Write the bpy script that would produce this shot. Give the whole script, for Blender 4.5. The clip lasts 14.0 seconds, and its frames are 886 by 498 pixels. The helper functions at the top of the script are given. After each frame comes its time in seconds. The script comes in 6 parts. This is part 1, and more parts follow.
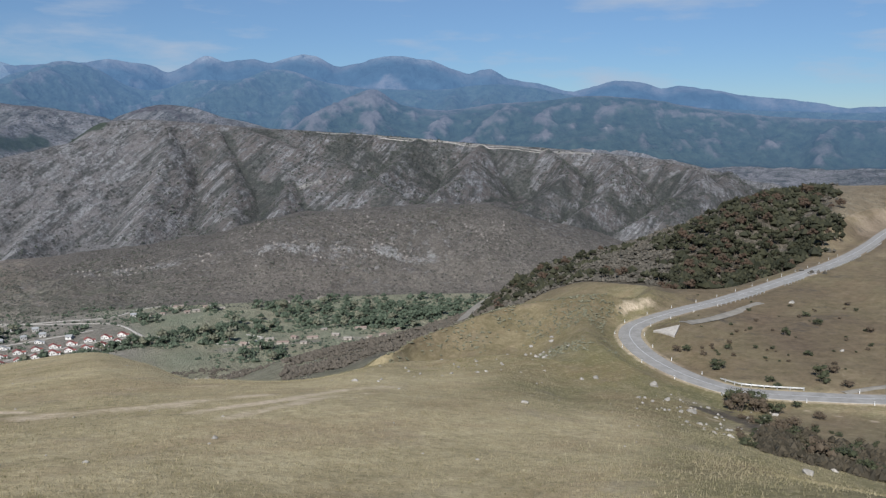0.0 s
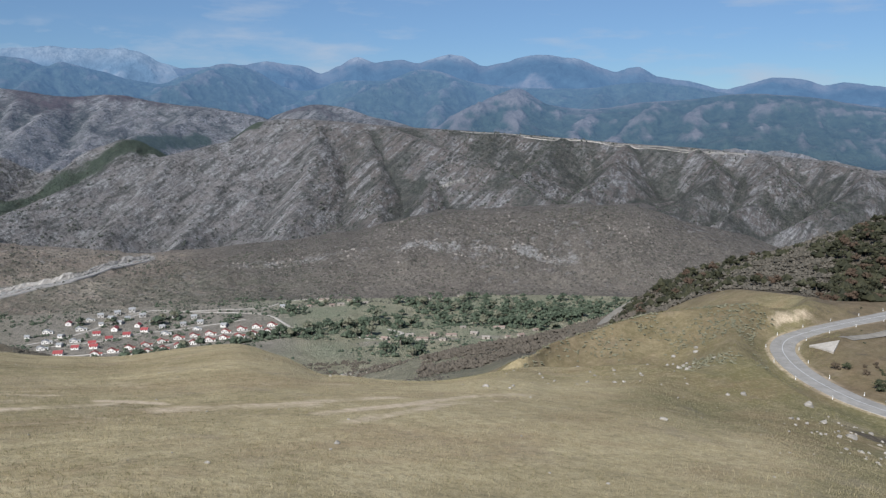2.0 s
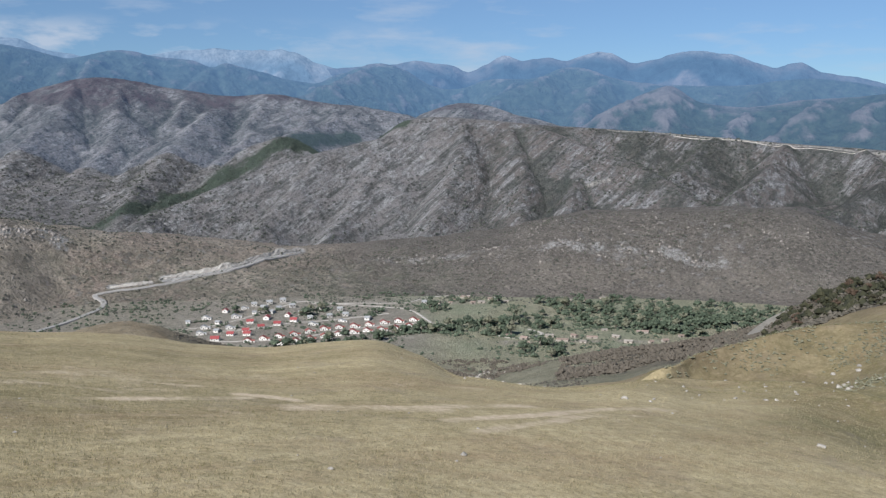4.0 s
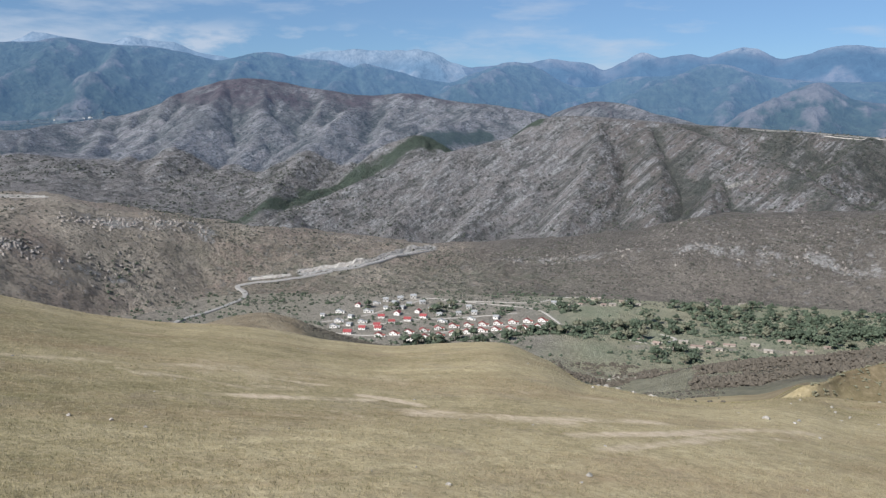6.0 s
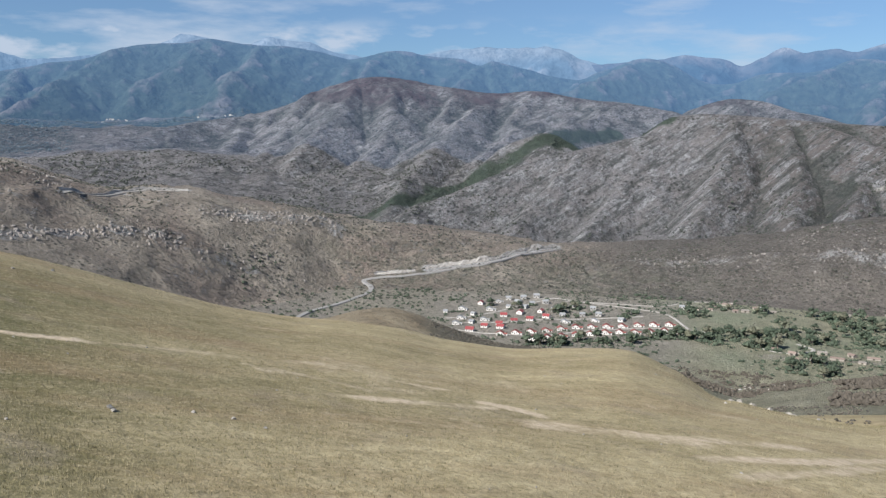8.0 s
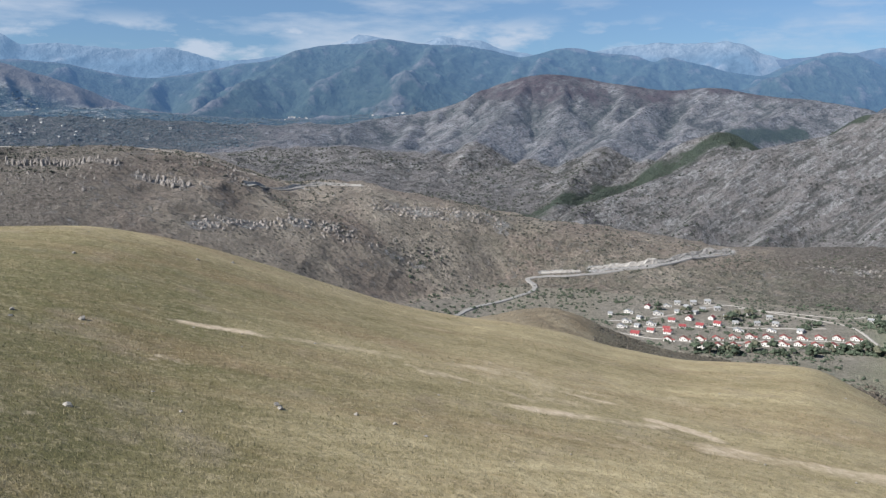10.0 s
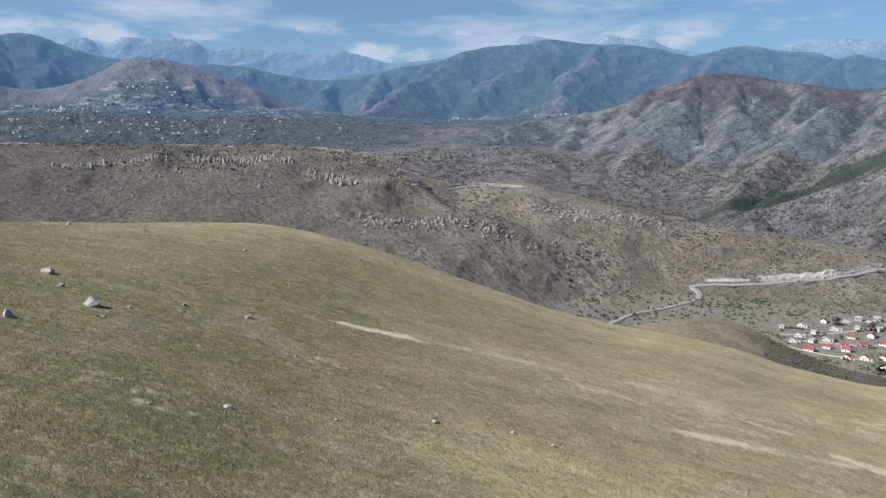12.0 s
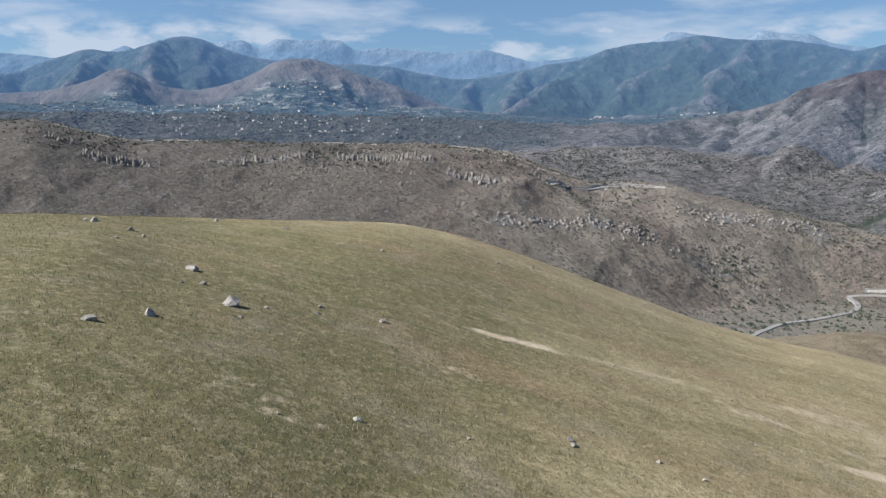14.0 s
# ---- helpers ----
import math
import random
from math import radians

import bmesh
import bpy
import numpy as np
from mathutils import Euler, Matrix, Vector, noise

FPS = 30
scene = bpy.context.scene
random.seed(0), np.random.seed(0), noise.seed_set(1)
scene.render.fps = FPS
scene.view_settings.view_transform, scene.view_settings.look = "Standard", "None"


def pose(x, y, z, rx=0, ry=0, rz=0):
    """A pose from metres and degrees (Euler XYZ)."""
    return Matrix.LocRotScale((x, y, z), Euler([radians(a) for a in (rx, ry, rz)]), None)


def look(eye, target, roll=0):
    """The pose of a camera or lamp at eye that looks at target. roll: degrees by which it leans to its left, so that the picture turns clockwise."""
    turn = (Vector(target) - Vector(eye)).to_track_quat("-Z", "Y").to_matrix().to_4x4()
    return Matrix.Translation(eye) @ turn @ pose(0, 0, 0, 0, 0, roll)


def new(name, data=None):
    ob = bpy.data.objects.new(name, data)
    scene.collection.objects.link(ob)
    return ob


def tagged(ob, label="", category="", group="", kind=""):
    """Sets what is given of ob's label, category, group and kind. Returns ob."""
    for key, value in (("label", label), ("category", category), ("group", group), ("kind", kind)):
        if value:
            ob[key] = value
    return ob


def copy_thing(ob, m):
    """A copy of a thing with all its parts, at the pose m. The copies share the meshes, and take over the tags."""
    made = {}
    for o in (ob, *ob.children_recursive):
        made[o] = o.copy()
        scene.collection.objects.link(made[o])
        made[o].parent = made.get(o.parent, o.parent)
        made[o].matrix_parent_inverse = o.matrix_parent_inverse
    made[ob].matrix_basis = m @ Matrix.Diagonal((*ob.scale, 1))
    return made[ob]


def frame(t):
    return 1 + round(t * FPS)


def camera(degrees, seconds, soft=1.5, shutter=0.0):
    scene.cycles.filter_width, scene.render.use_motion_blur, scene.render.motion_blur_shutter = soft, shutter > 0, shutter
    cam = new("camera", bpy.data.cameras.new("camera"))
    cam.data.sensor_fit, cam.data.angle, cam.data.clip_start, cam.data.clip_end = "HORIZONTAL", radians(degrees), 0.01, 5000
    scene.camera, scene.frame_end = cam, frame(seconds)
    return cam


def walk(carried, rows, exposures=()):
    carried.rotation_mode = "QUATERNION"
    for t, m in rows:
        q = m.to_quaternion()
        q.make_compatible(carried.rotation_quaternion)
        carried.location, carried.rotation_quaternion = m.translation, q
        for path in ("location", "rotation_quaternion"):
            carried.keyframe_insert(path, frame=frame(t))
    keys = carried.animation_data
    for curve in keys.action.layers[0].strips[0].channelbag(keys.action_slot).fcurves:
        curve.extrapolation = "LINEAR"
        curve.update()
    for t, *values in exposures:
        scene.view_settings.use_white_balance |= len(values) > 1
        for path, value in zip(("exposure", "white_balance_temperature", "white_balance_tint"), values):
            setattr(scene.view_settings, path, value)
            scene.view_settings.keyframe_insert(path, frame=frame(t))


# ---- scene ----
cam = camera(55.24, 14.0, 1.3)
walk(cam, [
    (0.0, pose(0.00, 0.00, 300.00, 81.39, -0.00, -0.00)),
    (0.5, pose(0.24, 0.98, 300.00, 81.40, -0.05, 2.72)),
    (1.0, pose(0.43, 1.93, 300.00, 81.37, -0.04, 5.16)),
    (1.5, pose(0.58, 2.84, 300.02, 81.36, 0.01, 7.31)),
    (2.0, pose(0.68, 3.72, 300.04, 81.34, 0.05, 9.63)),
    (2.5, pose(0.73, 4.56, 300.07, 81.33, 0.03, 12.12)),
    (3.0, pose(0.74, 5.37, 300.11, 81.29, -0.01, 14.69)),
    (5.5, pose(0.08, 8.96, 300.40, 81.18, 0.08, 25.88)),
    (6.0, pose(-0.18, 9.60, 300.47, 81.15, 0.05, 28.27)),
    (6.5, pose(-0.49, 10.21, 300.54, 81.15, -0.05, 30.84)),
    (7.0, pose(-0.84, 10.80, 300.62, 81.11, -0.06, 32.55)),
    (7.5, pose(-1.23, 11.37, 300.70, 81.06, -0.03, 34.44)),
    (10.0, pose(-3.84, 13.90, 301.08, 80.86, -0.00, 48.01)),
    (10.5, pose(-4.48, 14.35, 301.15, 80.88, 0.05, 50.84)),
    (11.0, pose(-5.17, 14.79, 301.21, 80.90, 0.02, 53.80)),
    (11.5, pose(-5.89, 15.22, 301.28, 80.90, 0.03, 56.30)),
    (12.0, pose(-6.66, 15.63, 301.33, 80.91, -0.02, 58.86)),
    (12.5, pose(-7.46, 16.04, 301.39, 80.89, -0.01, 61.09)),
    (13.0, pose(-8.31, 16.43, 301.43, 80.91, -0.02, 62.99)),
    (13.5, pose(-9.19, 16.82, 301.47, 80.88, -0.02, 65.63)),
    (14.0, pose(-10.11, 17.19, 301.50, 80.82, -0.01, 68.24)),
], exposures=((0.0, 0.24, 6150, 10), (3.0, 0.38, 6200, 10), (7.0, 0.56, 6300, 10), (10.5, 0.60, 6350, 10), (14.0, 0.64, 6350, 10)))

# ---------- light: a clear late-summer sky, the sun high behind the camera ----------
SUN_BEARING, SUN_HEIGHT = 163.0, 39.0     # degrees, bearing counted from +y towards -x
world = bpy.data.worlds.new("sky")
scene.world = world
world.use_nodes = True
wt = world.node_tree
wt.nodes.clear()


def wnode(kind, **inputs):
    n = wt.nodes.new(kind)
    for k, v in inputs.items():
        n.inputs[k.replace("_", " ")].default_value = v
    return n


sky = wt.nodes.new("ShaderNodeTexSky")
sky.sky_type, sky.sun_disc = "NISHITA", False
sky.sun_elevation, sky.sun_rotation = radians(SUN_HEIGHT), radians(-SUN_BEARING)
sky.altitude, sky.air_density, sky.dust_density, sky.ozone_density = 1400, 1.0, 0.0, 2.0
coord = wt.nodes.new("ShaderNodeTexCoord")
split = wt.nodes.new("ShaderNodeSeparateXYZ")
wt.links.new(coord.outputs["Generated"], split.inputs[0])
# thin clouds, flattened towards the horizon, in a low belt
flat = wt.nodes.new("ShaderNodeMapping")
flat.inputs["Scale"].default_value = (2.4, 2.4, 12.0)
flat.inputs["Location"].default_value = (0.35, 0.1, 0.45)
wt.links.new(coord.outputs["Generated"], flat.inputs[0])
puff = wnode("ShaderNodeTexNoise", Scale=2.2, Detail=8.0, Roughness=0.58)
wt.links.new(flat.outputs[0], puff.inputs["Vector"])
thresh = wt.nodes.new("ShaderNodeMapRange")
thresh.inputs[1].default_value, thresh.inputs[2].default_value = 0.50, 0.78
wt.links.new(puff.outputs[0], thresh.inputs[0])
belt = wt.nodes.new("ShaderNodeMapRange")
belt.interpolation_type = "SMOOTHSTEP"
belt.inputs[1].default_value, belt.inputs[2].default_value = 0.22, 0.10
wt.links.new(split.outputs[2], belt.inputs[0])
amount = wt.nodes.new("ShaderNodeMath")
amount.operation = "MULTIPLY"
wt.links.new(thresh.outputs[0], amount.inputs[0])
wt.links.new(belt.outputs[0], amount.inputs[1])
heap = wt.nodes.new("ShaderNodeMapping")
heap.inputs["Scale"].default_value = (5.0, 5.0, 15.0)
heap.inputs["Location"].default_value = (0.2, 0.7, 0.1)
wt.links.new(coord.outputs["Generated"], heap.inputs[0])
lump = wnode("ShaderNodeTexNoise", Scale=2.0, Detail=7.0, Roughness=0.55)
wt.links.new(heap.outputs[0], lump.inputs["Vector"])
lumpy = wt.nodes.new("ShaderNodeMapRange")
lumpy.inputs[1].default_value, lumpy.inputs[2].default_value, lumpy.inputs[4].default_value = 0.50, 0.62, 0.85
wt.links.new(lump.outputs[0], lumpy.inputs[0])
level = wt.nodes.new("ShaderNodeMapRange")
level.interpolation_type = "SMOOTHSTEP"
level.inputs[1].default_value, level.inputs[2].default_value = 0.115, 0.085
wt.links.new(split.outputs[2], level.inputs[0])
west = wt.nodes.new("ShaderNodeMapRange")
west.interpolation_type = "SMOOTHSTEP"
west.inputs[1].default_value, west.inputs[2].default_value = -0.15, -0.75
wt.links.new(split.outputs[0], west.inputs[0])
puffs = wt.nodes.new("ShaderNodeMath")
puffs.operation = "MULTIPLY"
wt.links.new(lumpy.outputs[0], puffs.inputs[0])
wt.links.new(level.outputs[0], puffs.inputs[1])
puffs_west = wt.nodes.new("ShaderNodeMath")
puffs_west.operation = "MULTIPLY"
wt.links.new(puffs.outputs[0], puffs_west.inputs[0])
wt.links.new(west.outputs[0], puffs_west.inputs[1])
both = wt.nodes.new("ShaderNodeMath")
both.operation = "MAXIMUM"
wt.links.new(amount.outputs[0], both.inputs[0])
wt.links.new(puffs_west.outputs[0], both.inputs[1])
mixc = wt.nodes.new("ShaderNodeMix")
mixc.data_type = "RGBA"
wt.links.new(both.outputs[0], mixc.inputs[0])
tint = wt.nodes.new("ShaderNodeMix")
tint.data_type, tint.blend_type = "RGBA", "MULTIPLY"
tint.inputs[0].default_value = 1.0
low = wt.nodes.new("ShaderNodeMapRange")
low.interpolation_type = "SMOOTHSTEP"
low.inputs[1].default_value, low.inputs[2].default_value = 0.0, 0.30
wt.links.new(split.outputs[2], low.inputs[0])
clear = wt.nodes.new("ShaderNodeMix")
clear.data_type = "RGBA"
clear.inputs[6].default_value, clear.inputs[7].default_value = (0.50, 0.66, 0.885, 1), (0.95, 0.97, 1.0, 1)
wt.links.new(low.outputs[0], clear.inputs[0])
wt.links.new(clear.outputs[2], tint.inputs[7])
wt.links.new(sky.outputs[0], tint.inputs[6])
wt.links.new(tint.outputs[2], mixc.inputs[6])
mixc.inputs[7].default_value = (5.7, 6.45, 7.6, 1)
back = wnode("ShaderNodeBackground", Strength=0.066)
wt.links.new(mixc.outputs[2], back.inputs[0])
wout = wt.nodes.new("ShaderNodeOutputWorld")
wt.links.new(back.outputs[0], wout.inputs[0])

sun = new("sun", bpy.data.lights.new("sun", "SUN"))
sun.data.energy, sun.data.angle, sun.data.color = 5.0, radians(0.55), (1.0, 0.97, 0.93)
_b, _h = radians(SUN_BEARING), radians(SUN_HEIGHT)
sun.matrix_world = look((0, 0, 900), (math.sin(_b) * math.cos(_h), -math.cos(_b) * math.cos(_h), 900 - math.sin(_h)))

# ---------- materials ----------
class Nodes:
    """A small writer for node materials."""

    def __init__(self, name, rough=0.9, metal=0.0):
        self.mat = bpy.data.materials.new(name)
        self.mat.use_nodes = True
        self.t = self.mat.node_tree
        self.bsdf = self.t.nodes["Principled BSDF"]
        self.bsdf.inputs["Roughness"].default_value = rough
        self.bsdf.inputs["Metallic"].default_value = metal
        self.bsdf.inputs["Specular IOR Level"].default_value = 0.25
        self.where = self.t.nodes.new("ShaderNodeTexCoord").outputs["Object"]

    def put(self, socket, value):
        if isinstance(value, bpy.types.NodeSocket):
            self.t.links.new(value, socket)
        elif isinstance(value, tuple) and len(value) == 3 and socket.type == "RGBA":
            socket.default_value = (*value, 1)
        else:
            socket.default_value = value

    def node(self, kind, **inputs):
        n = self.t.nodes.new(kind)
        for k, v in inputs.items():
            self.put(n.inputs[k.replace("_", " ")], v)
        return n

    def stretched(self, sx, sy, sz, turn=0.0):
        n = self.node("ShaderNodeMapping", Vector=self.where, Scale=(sx, sy, sz), Rotation=(0, 0, radians(turn)))
        return n.outputs[0]

    def streaks(self, turn, long):
        """Places drawn out in the direction that lies turn degrees from x."""
        n = self.node("ShaderNodeMapping", Vector=self.where, Scale=(long, 1, 1), Rotation=(0, 0, radians(turn)))
        n.vector_type = "TEXTURE"
        return n.outputs[0]

    def noise(self, size, detail=5.0, rough=0.55, lo=0.35, hi=0.65, vector=None, warp=0.0):
        """Noise of features about size metres across, spread to 0..1 between lo and hi."""
        n = self.node("ShaderNodeTexNoise", Vector=vector or self.where, Scale=1.0 / size, Detail=detail, Roughness=rough, Distortion=warp)
        return self.span(n.outputs[0], lo, hi)

    def span(self, value, lo, hi, a=0.0, b=1.0):
        n = self.node("ShaderNodeMapRange")
        for i, v in enumerate((value, lo, hi, a, b)):
            self.put(n.inputs[i], v)
        return n.outputs[0]

    def cells(self, size, lo=0.0, hi=1.0, vector=None):
        n = self.node("ShaderNodeTexVoronoi", Vector=vector or self.where, Scale=1.0 / size)
        return self.span(n.outputs[0], lo, hi)

    def math(self, op, a, b=0.0):
        n = self.t.nodes.new("ShaderNodeMath")
        n.operation = op
        self.put(n.inputs[0], a), self.put(n.inputs[1], b)
        return n.outputs[0]

    def mix(self, fac, a, b):
        n = self.t.nodes.new("ShaderNodeMix")
        n.data_type = "RGBA"
        self.put(n.inputs[0], fac), self.put(n.inputs[6], a), self.put(n.inputs[7], b)
        return n.outputs[2]

    def cover(self, name):
        n = self.t.nodes.new("ShaderNodeAttribute")
        n.attribute_name = name
        return n.outputs["Fac"]

    def beds(self, thick, long):
        """Places counted across and along tilted beds of rock, for textures that follow them."""
        out = self.t.nodes.new("ShaderNodeCombineXYZ")
        for i, (way, size) in enumerate((((-0.53, -0.30, 0.79), thick), ((0.37, -0.66, 0.45), long), ((-0.6, 0.5, 0.2), long))):
            n = self.t.nodes.new("ShaderNodeVectorMath")
            n.operation = "DOT_PRODUCT"
            self.put(n.inputs[0], self.where)
            n.inputs[1].default_value = tuple(v / size for v in way)
            self.t.links.new(n.outputs["Value"], out.inputs[i])
        return out.outputs[0]

    def chance(self):
        return self.t.nodes.new("ShaderNodeObjectInfo").outputs["Random"]

    def island(self):
        return self.t.nodes.new("ShaderNodeNewGeometry").outputs["Random Per Island"]

    def bump(self, value, depth, normal=None):
        n = self.node("ShaderNodeBump", Height=value, Distance=depth, Strength=1.0)
        if normal:
            self.put(n.inputs["Normal"], normal)
        return n.outputs[0]

    def done(self, colour, normal=None):
        self.put(self.bsdf.inputs["Base Color"], colour)
        if normal:
            self.put(self.bsdf.inputs["Normal"], normal)
        return self.mat


def meadow_material():
    m = Nodes("dry_meadow", 0.95)
    along, fine = m.streaks(50, 3.3), m.streaks(53, 11)
    straw = m.mix(m.noise(1.4, 6, 0.75), (0.375, 0.302, 0.165), (0.545, 0.455, 0.275))
    olive = m.mix(m.noise(1.1, 6, 0.75), (0.150, 0.125, 0.055), (0.232, 0.190, 0.092))
    patch = m.math("ADD", m.math("MULTIPLY", m.noise(34, 4, 0.6, 0.36, 0.64, along), 0.6), m.math("MULTIPLY", m.noise(6, 6, 0.65), 0.4))
    col = m.mix(m.span(m.math("SUBTRACT", patch, m.math("MULTIPLY", m.cover("green"), 0.75)), -0.1, 0.75), olive, straw)
    col = m.mix(m.math("MULTIPLY", m.cover("green"), m.math("MULTIPLY", m.noise(9, 6, 0.65, 0.25, 0.55), 0.7)), col, (0.098, 0.102, 0.038))
    soil = m.mix(m.noise(0.8, 6, 0.75), (0.20, 0.160, 0.115), (0.33, 0.275, 0.215))
    col = m.mix(m.math("MULTIPLY", m.noise(11, 6, 0.7, 0.54, 0.70), 0.55), col, soil)
    col = m.mix(m.math("MULTIPLY", m.noise(13, 6, 0.7, 0.48, 0.66, along), 0.5), col, (0.265, 0.175, 0.098))
    tufts = m.noise(0.4, 5, 0.75, 0.3, 0.7)
    col = m.mix(m.math("MULTIPLY", m.noise(0.8, 6, 0.85, 0.50, 0.58), 0.40), col, (0.115, 0.096, 0.046))
    col = m.mix(m.math("MULTIPLY", m.noise(0.9, 6, 0.85, 0.51, 0.59), 0.34), col, (0.50, 0.415, 0.26))
    col = m.mix(m.math("MULTIPLY", m.noise(2.4, 6, 0.75, 0.53, 0.63), 0.25), col, (0.125, 0.104, 0.05))
    col = m.mix(m.math("MULTIPLY", m.noise(2.0, 6, 0.7, 0.52, 0.66, fine), 0.2), col, (0.47, 0.39, 0.245))
    col = m.mix(m.math("MULTIPLY", m.noise(1.7, 6, 0.7, 0.53, 0.67, fine), 0.24), col, (0.125, 0.106, 0.05))
    pale = m.mix(m.noise(0.9, 5, 0.7), (0.44, 0.345, 0.228), (0.62, 0.51, 0.365))
    ragged = m.math("MULTIPLY", m.noise(1.5, 6, 0.8, 0.3, 0.7), m.noise(9, 4, 0.7, 0.3, 0.6))
    col = m.mix(m.span(m.math("MULTIPLY", m.cover("bare"), m.math("ADD", ragged, 0.6)), 0.2, 0.6), col, pale)
    rust = m.mix(m.noise(3.0, 6, 0.7), (0.078, 0.055, 0.036), (0.152, 0.111, 0.074))
    col = m.mix(m.math("MULTIPLY", m.cover("brown"), 0.92), col, rust)
    thorn = m.mix(m.noise(1.2, 6, 0.75), (0.045, 0.038, 0.028), (0.13, 0.105, 0.075))
    col = m.mix(m.span(m.math("ADD", m.cover("dark"), m.math("MULTIPLY", m.noise(3.5, 6, 0.7), 0.7)), 0.7, 1.15), col, thorn)
    return m.done(col, m.bump(tufts, 0.05, m.bump(m.noise(3.0, 5, 0.65), 0.09)))


def valley_material():
    m = Nodes("valley_scrub", 0.95)
    grass = m.mix(m.noise(30, 8, 0.75), (0.215, 0.208, 0.135), (0.385, 0.358, 0.255))
    scrub = m.mix(m.noise(6, 6, 0.7), (0.095, 0.082, 0.06), (0.22, 0.185, 0.135))
    field = m.mix(m.noise(26, 9, 0.8, 0.3, 0.68), (0.18, 0.205, 0.13), (0.33, 0.335, 0.235))
    soil = m.mix(m.noise(9, 6, 0.7), (0.22, 0.195, 0.165), (0.40, 0.365, 0.315))
    tan = m.mix(m.noise(20, 6, 0.7), (0.29, 0.225, 0.143), (0.44, 0.36, 0.24))
    grey = m.mix(m.noise(7, 6, 0.75), (0.185, 0.168, 0.138), (0.35, 0.316, 0.265))
    col = m.mix(m.cover("dark"), m.mix(m.cover("grey"), grass, grey), scrub)
    col = m.mix(m.cover("green"), col, field)
    col = m.mix(m.cover("brown"), col, tan)
    col = m.mix(m.math("MULTIPLY", m.noise(14, 7, 0.75, 0.58, 0.72), 0.7), col, soil)
    col = m.mix(m.span(m.math("MULTIPLY", m.cover("bare"), m.noise(9, 7, 0.8, 0.25, 0.65)), 0.05, 0.6), col, soil)
    col = m.mix(m.math("MULTIPLY", m.noise(3.2, 6, 0.8, 0.53, 0.61), 0.5), col, (0.075, 0.075, 0.052))
    col = m.mix(m.math("MULTIPLY", m.noise(5.0, 6, 0.8, 0.54, 0.62), 0.45), col, (0.34, 0.305, 0.25))
    return m.done(col, m.bump(m.noise(5, 7, 0.75), 2.2))


def hill_material():
    m = Nodes("brown_hill", 0.95)
    grass = m.mix(m.noise(60, 8, 0.75), (0.285, 0.246, 0.196), (0.475, 0.412, 0.332))
    red = m.mix(m.noise(40, 8, 0.75), (0.215, 0.168, 0.136), (0.335, 0.270, 0.222))
    col = m.mix(m.noise(160, 5, 0.6, 0.45, 0.65), grass, red)
    col = m.mix(m.math("MULTIPLY", m.noise(4, 5, 0.8, 0.54, 0.63), 0.6), col, (0.40, 0.365, 0.33))
    col = m.mix(m.cover("grey"), col, m.mix(m.noise(40, 8, 0.75), (0.110, 0.098, 0.086), (0.192, 0.171, 0.150)))
    bush = m.cells(8, 0.38, 0.22)
    col = m.mix(m.math("MULTIPLY", m.math("MULTIPLY", bush, m.noise(60, 6, 0.7, 0.36, 0.56)), 0.8), col, (0.0528, 0.056, 0.0477))
    stone = m.mix(m.noise(5, 6, 0.8, 0.3, 0.7), (0.192, 0.18, 0.175), (0.528, 0.51, 0.488))
    crag = m.math("MULTIPLY", m.noise(16, 8, 0.8, 0.53, 0.60, m.stretched(1, 1, 0.5)), m.noise(150, 4, 0.6, 0.46, 0.58))
    col = m.mix(m.math("MULTIPLY", crag, 0.8), col, stone)
    col = m.mix(m.math("MULTIPLY", m.cover("green"), m.noise(26, 6, 0.7, 0.38, 0.62)), col, (0.11, 0.122, 0.0848))
    ledge = m.math("MULTIPLY", m.math("MULTIPLY", m.cover("bare"), m.noise(42, 5, 0.6, 0.40, 0.60)), m.noise(8, 8, 0.85, 0.40, 0.62, m.stretched(1, 1, 0.45)))
    white = m.mix(m.noise(6, 7, 0.8, 0.3, 0.7), (0.259, 0.245, 0.233), (0.672, 0.66, 0.636))
    col = m.mix(m.span(ledge, 0.07, 0.34), col, white)
    col = m.mix(m.span(m.math("MULTIPLY", m.cover("cut"), m.noise(16, 7, 0.8, 0.2, 0.55)), 0.1, 0.5), col, white)
    col = m.mix(m.math("MULTIPLY", m.noise(4.5, 6, 0.8, 0.51, 0.59), 0.4), col, (0.10, 0.088, 0.07))
    col = m.mix(m.math("MULTIPLY", m.noise(5.5, 6, 0.8, 0.52, 0.59), 0.3), col, (0.48, 0.43, 0.37))
    return m.done(col, m.bump(m.math("ADD", crag, ledge), 6.0, m.bump(m.noise(14, 8, 0.75), 5.0)))


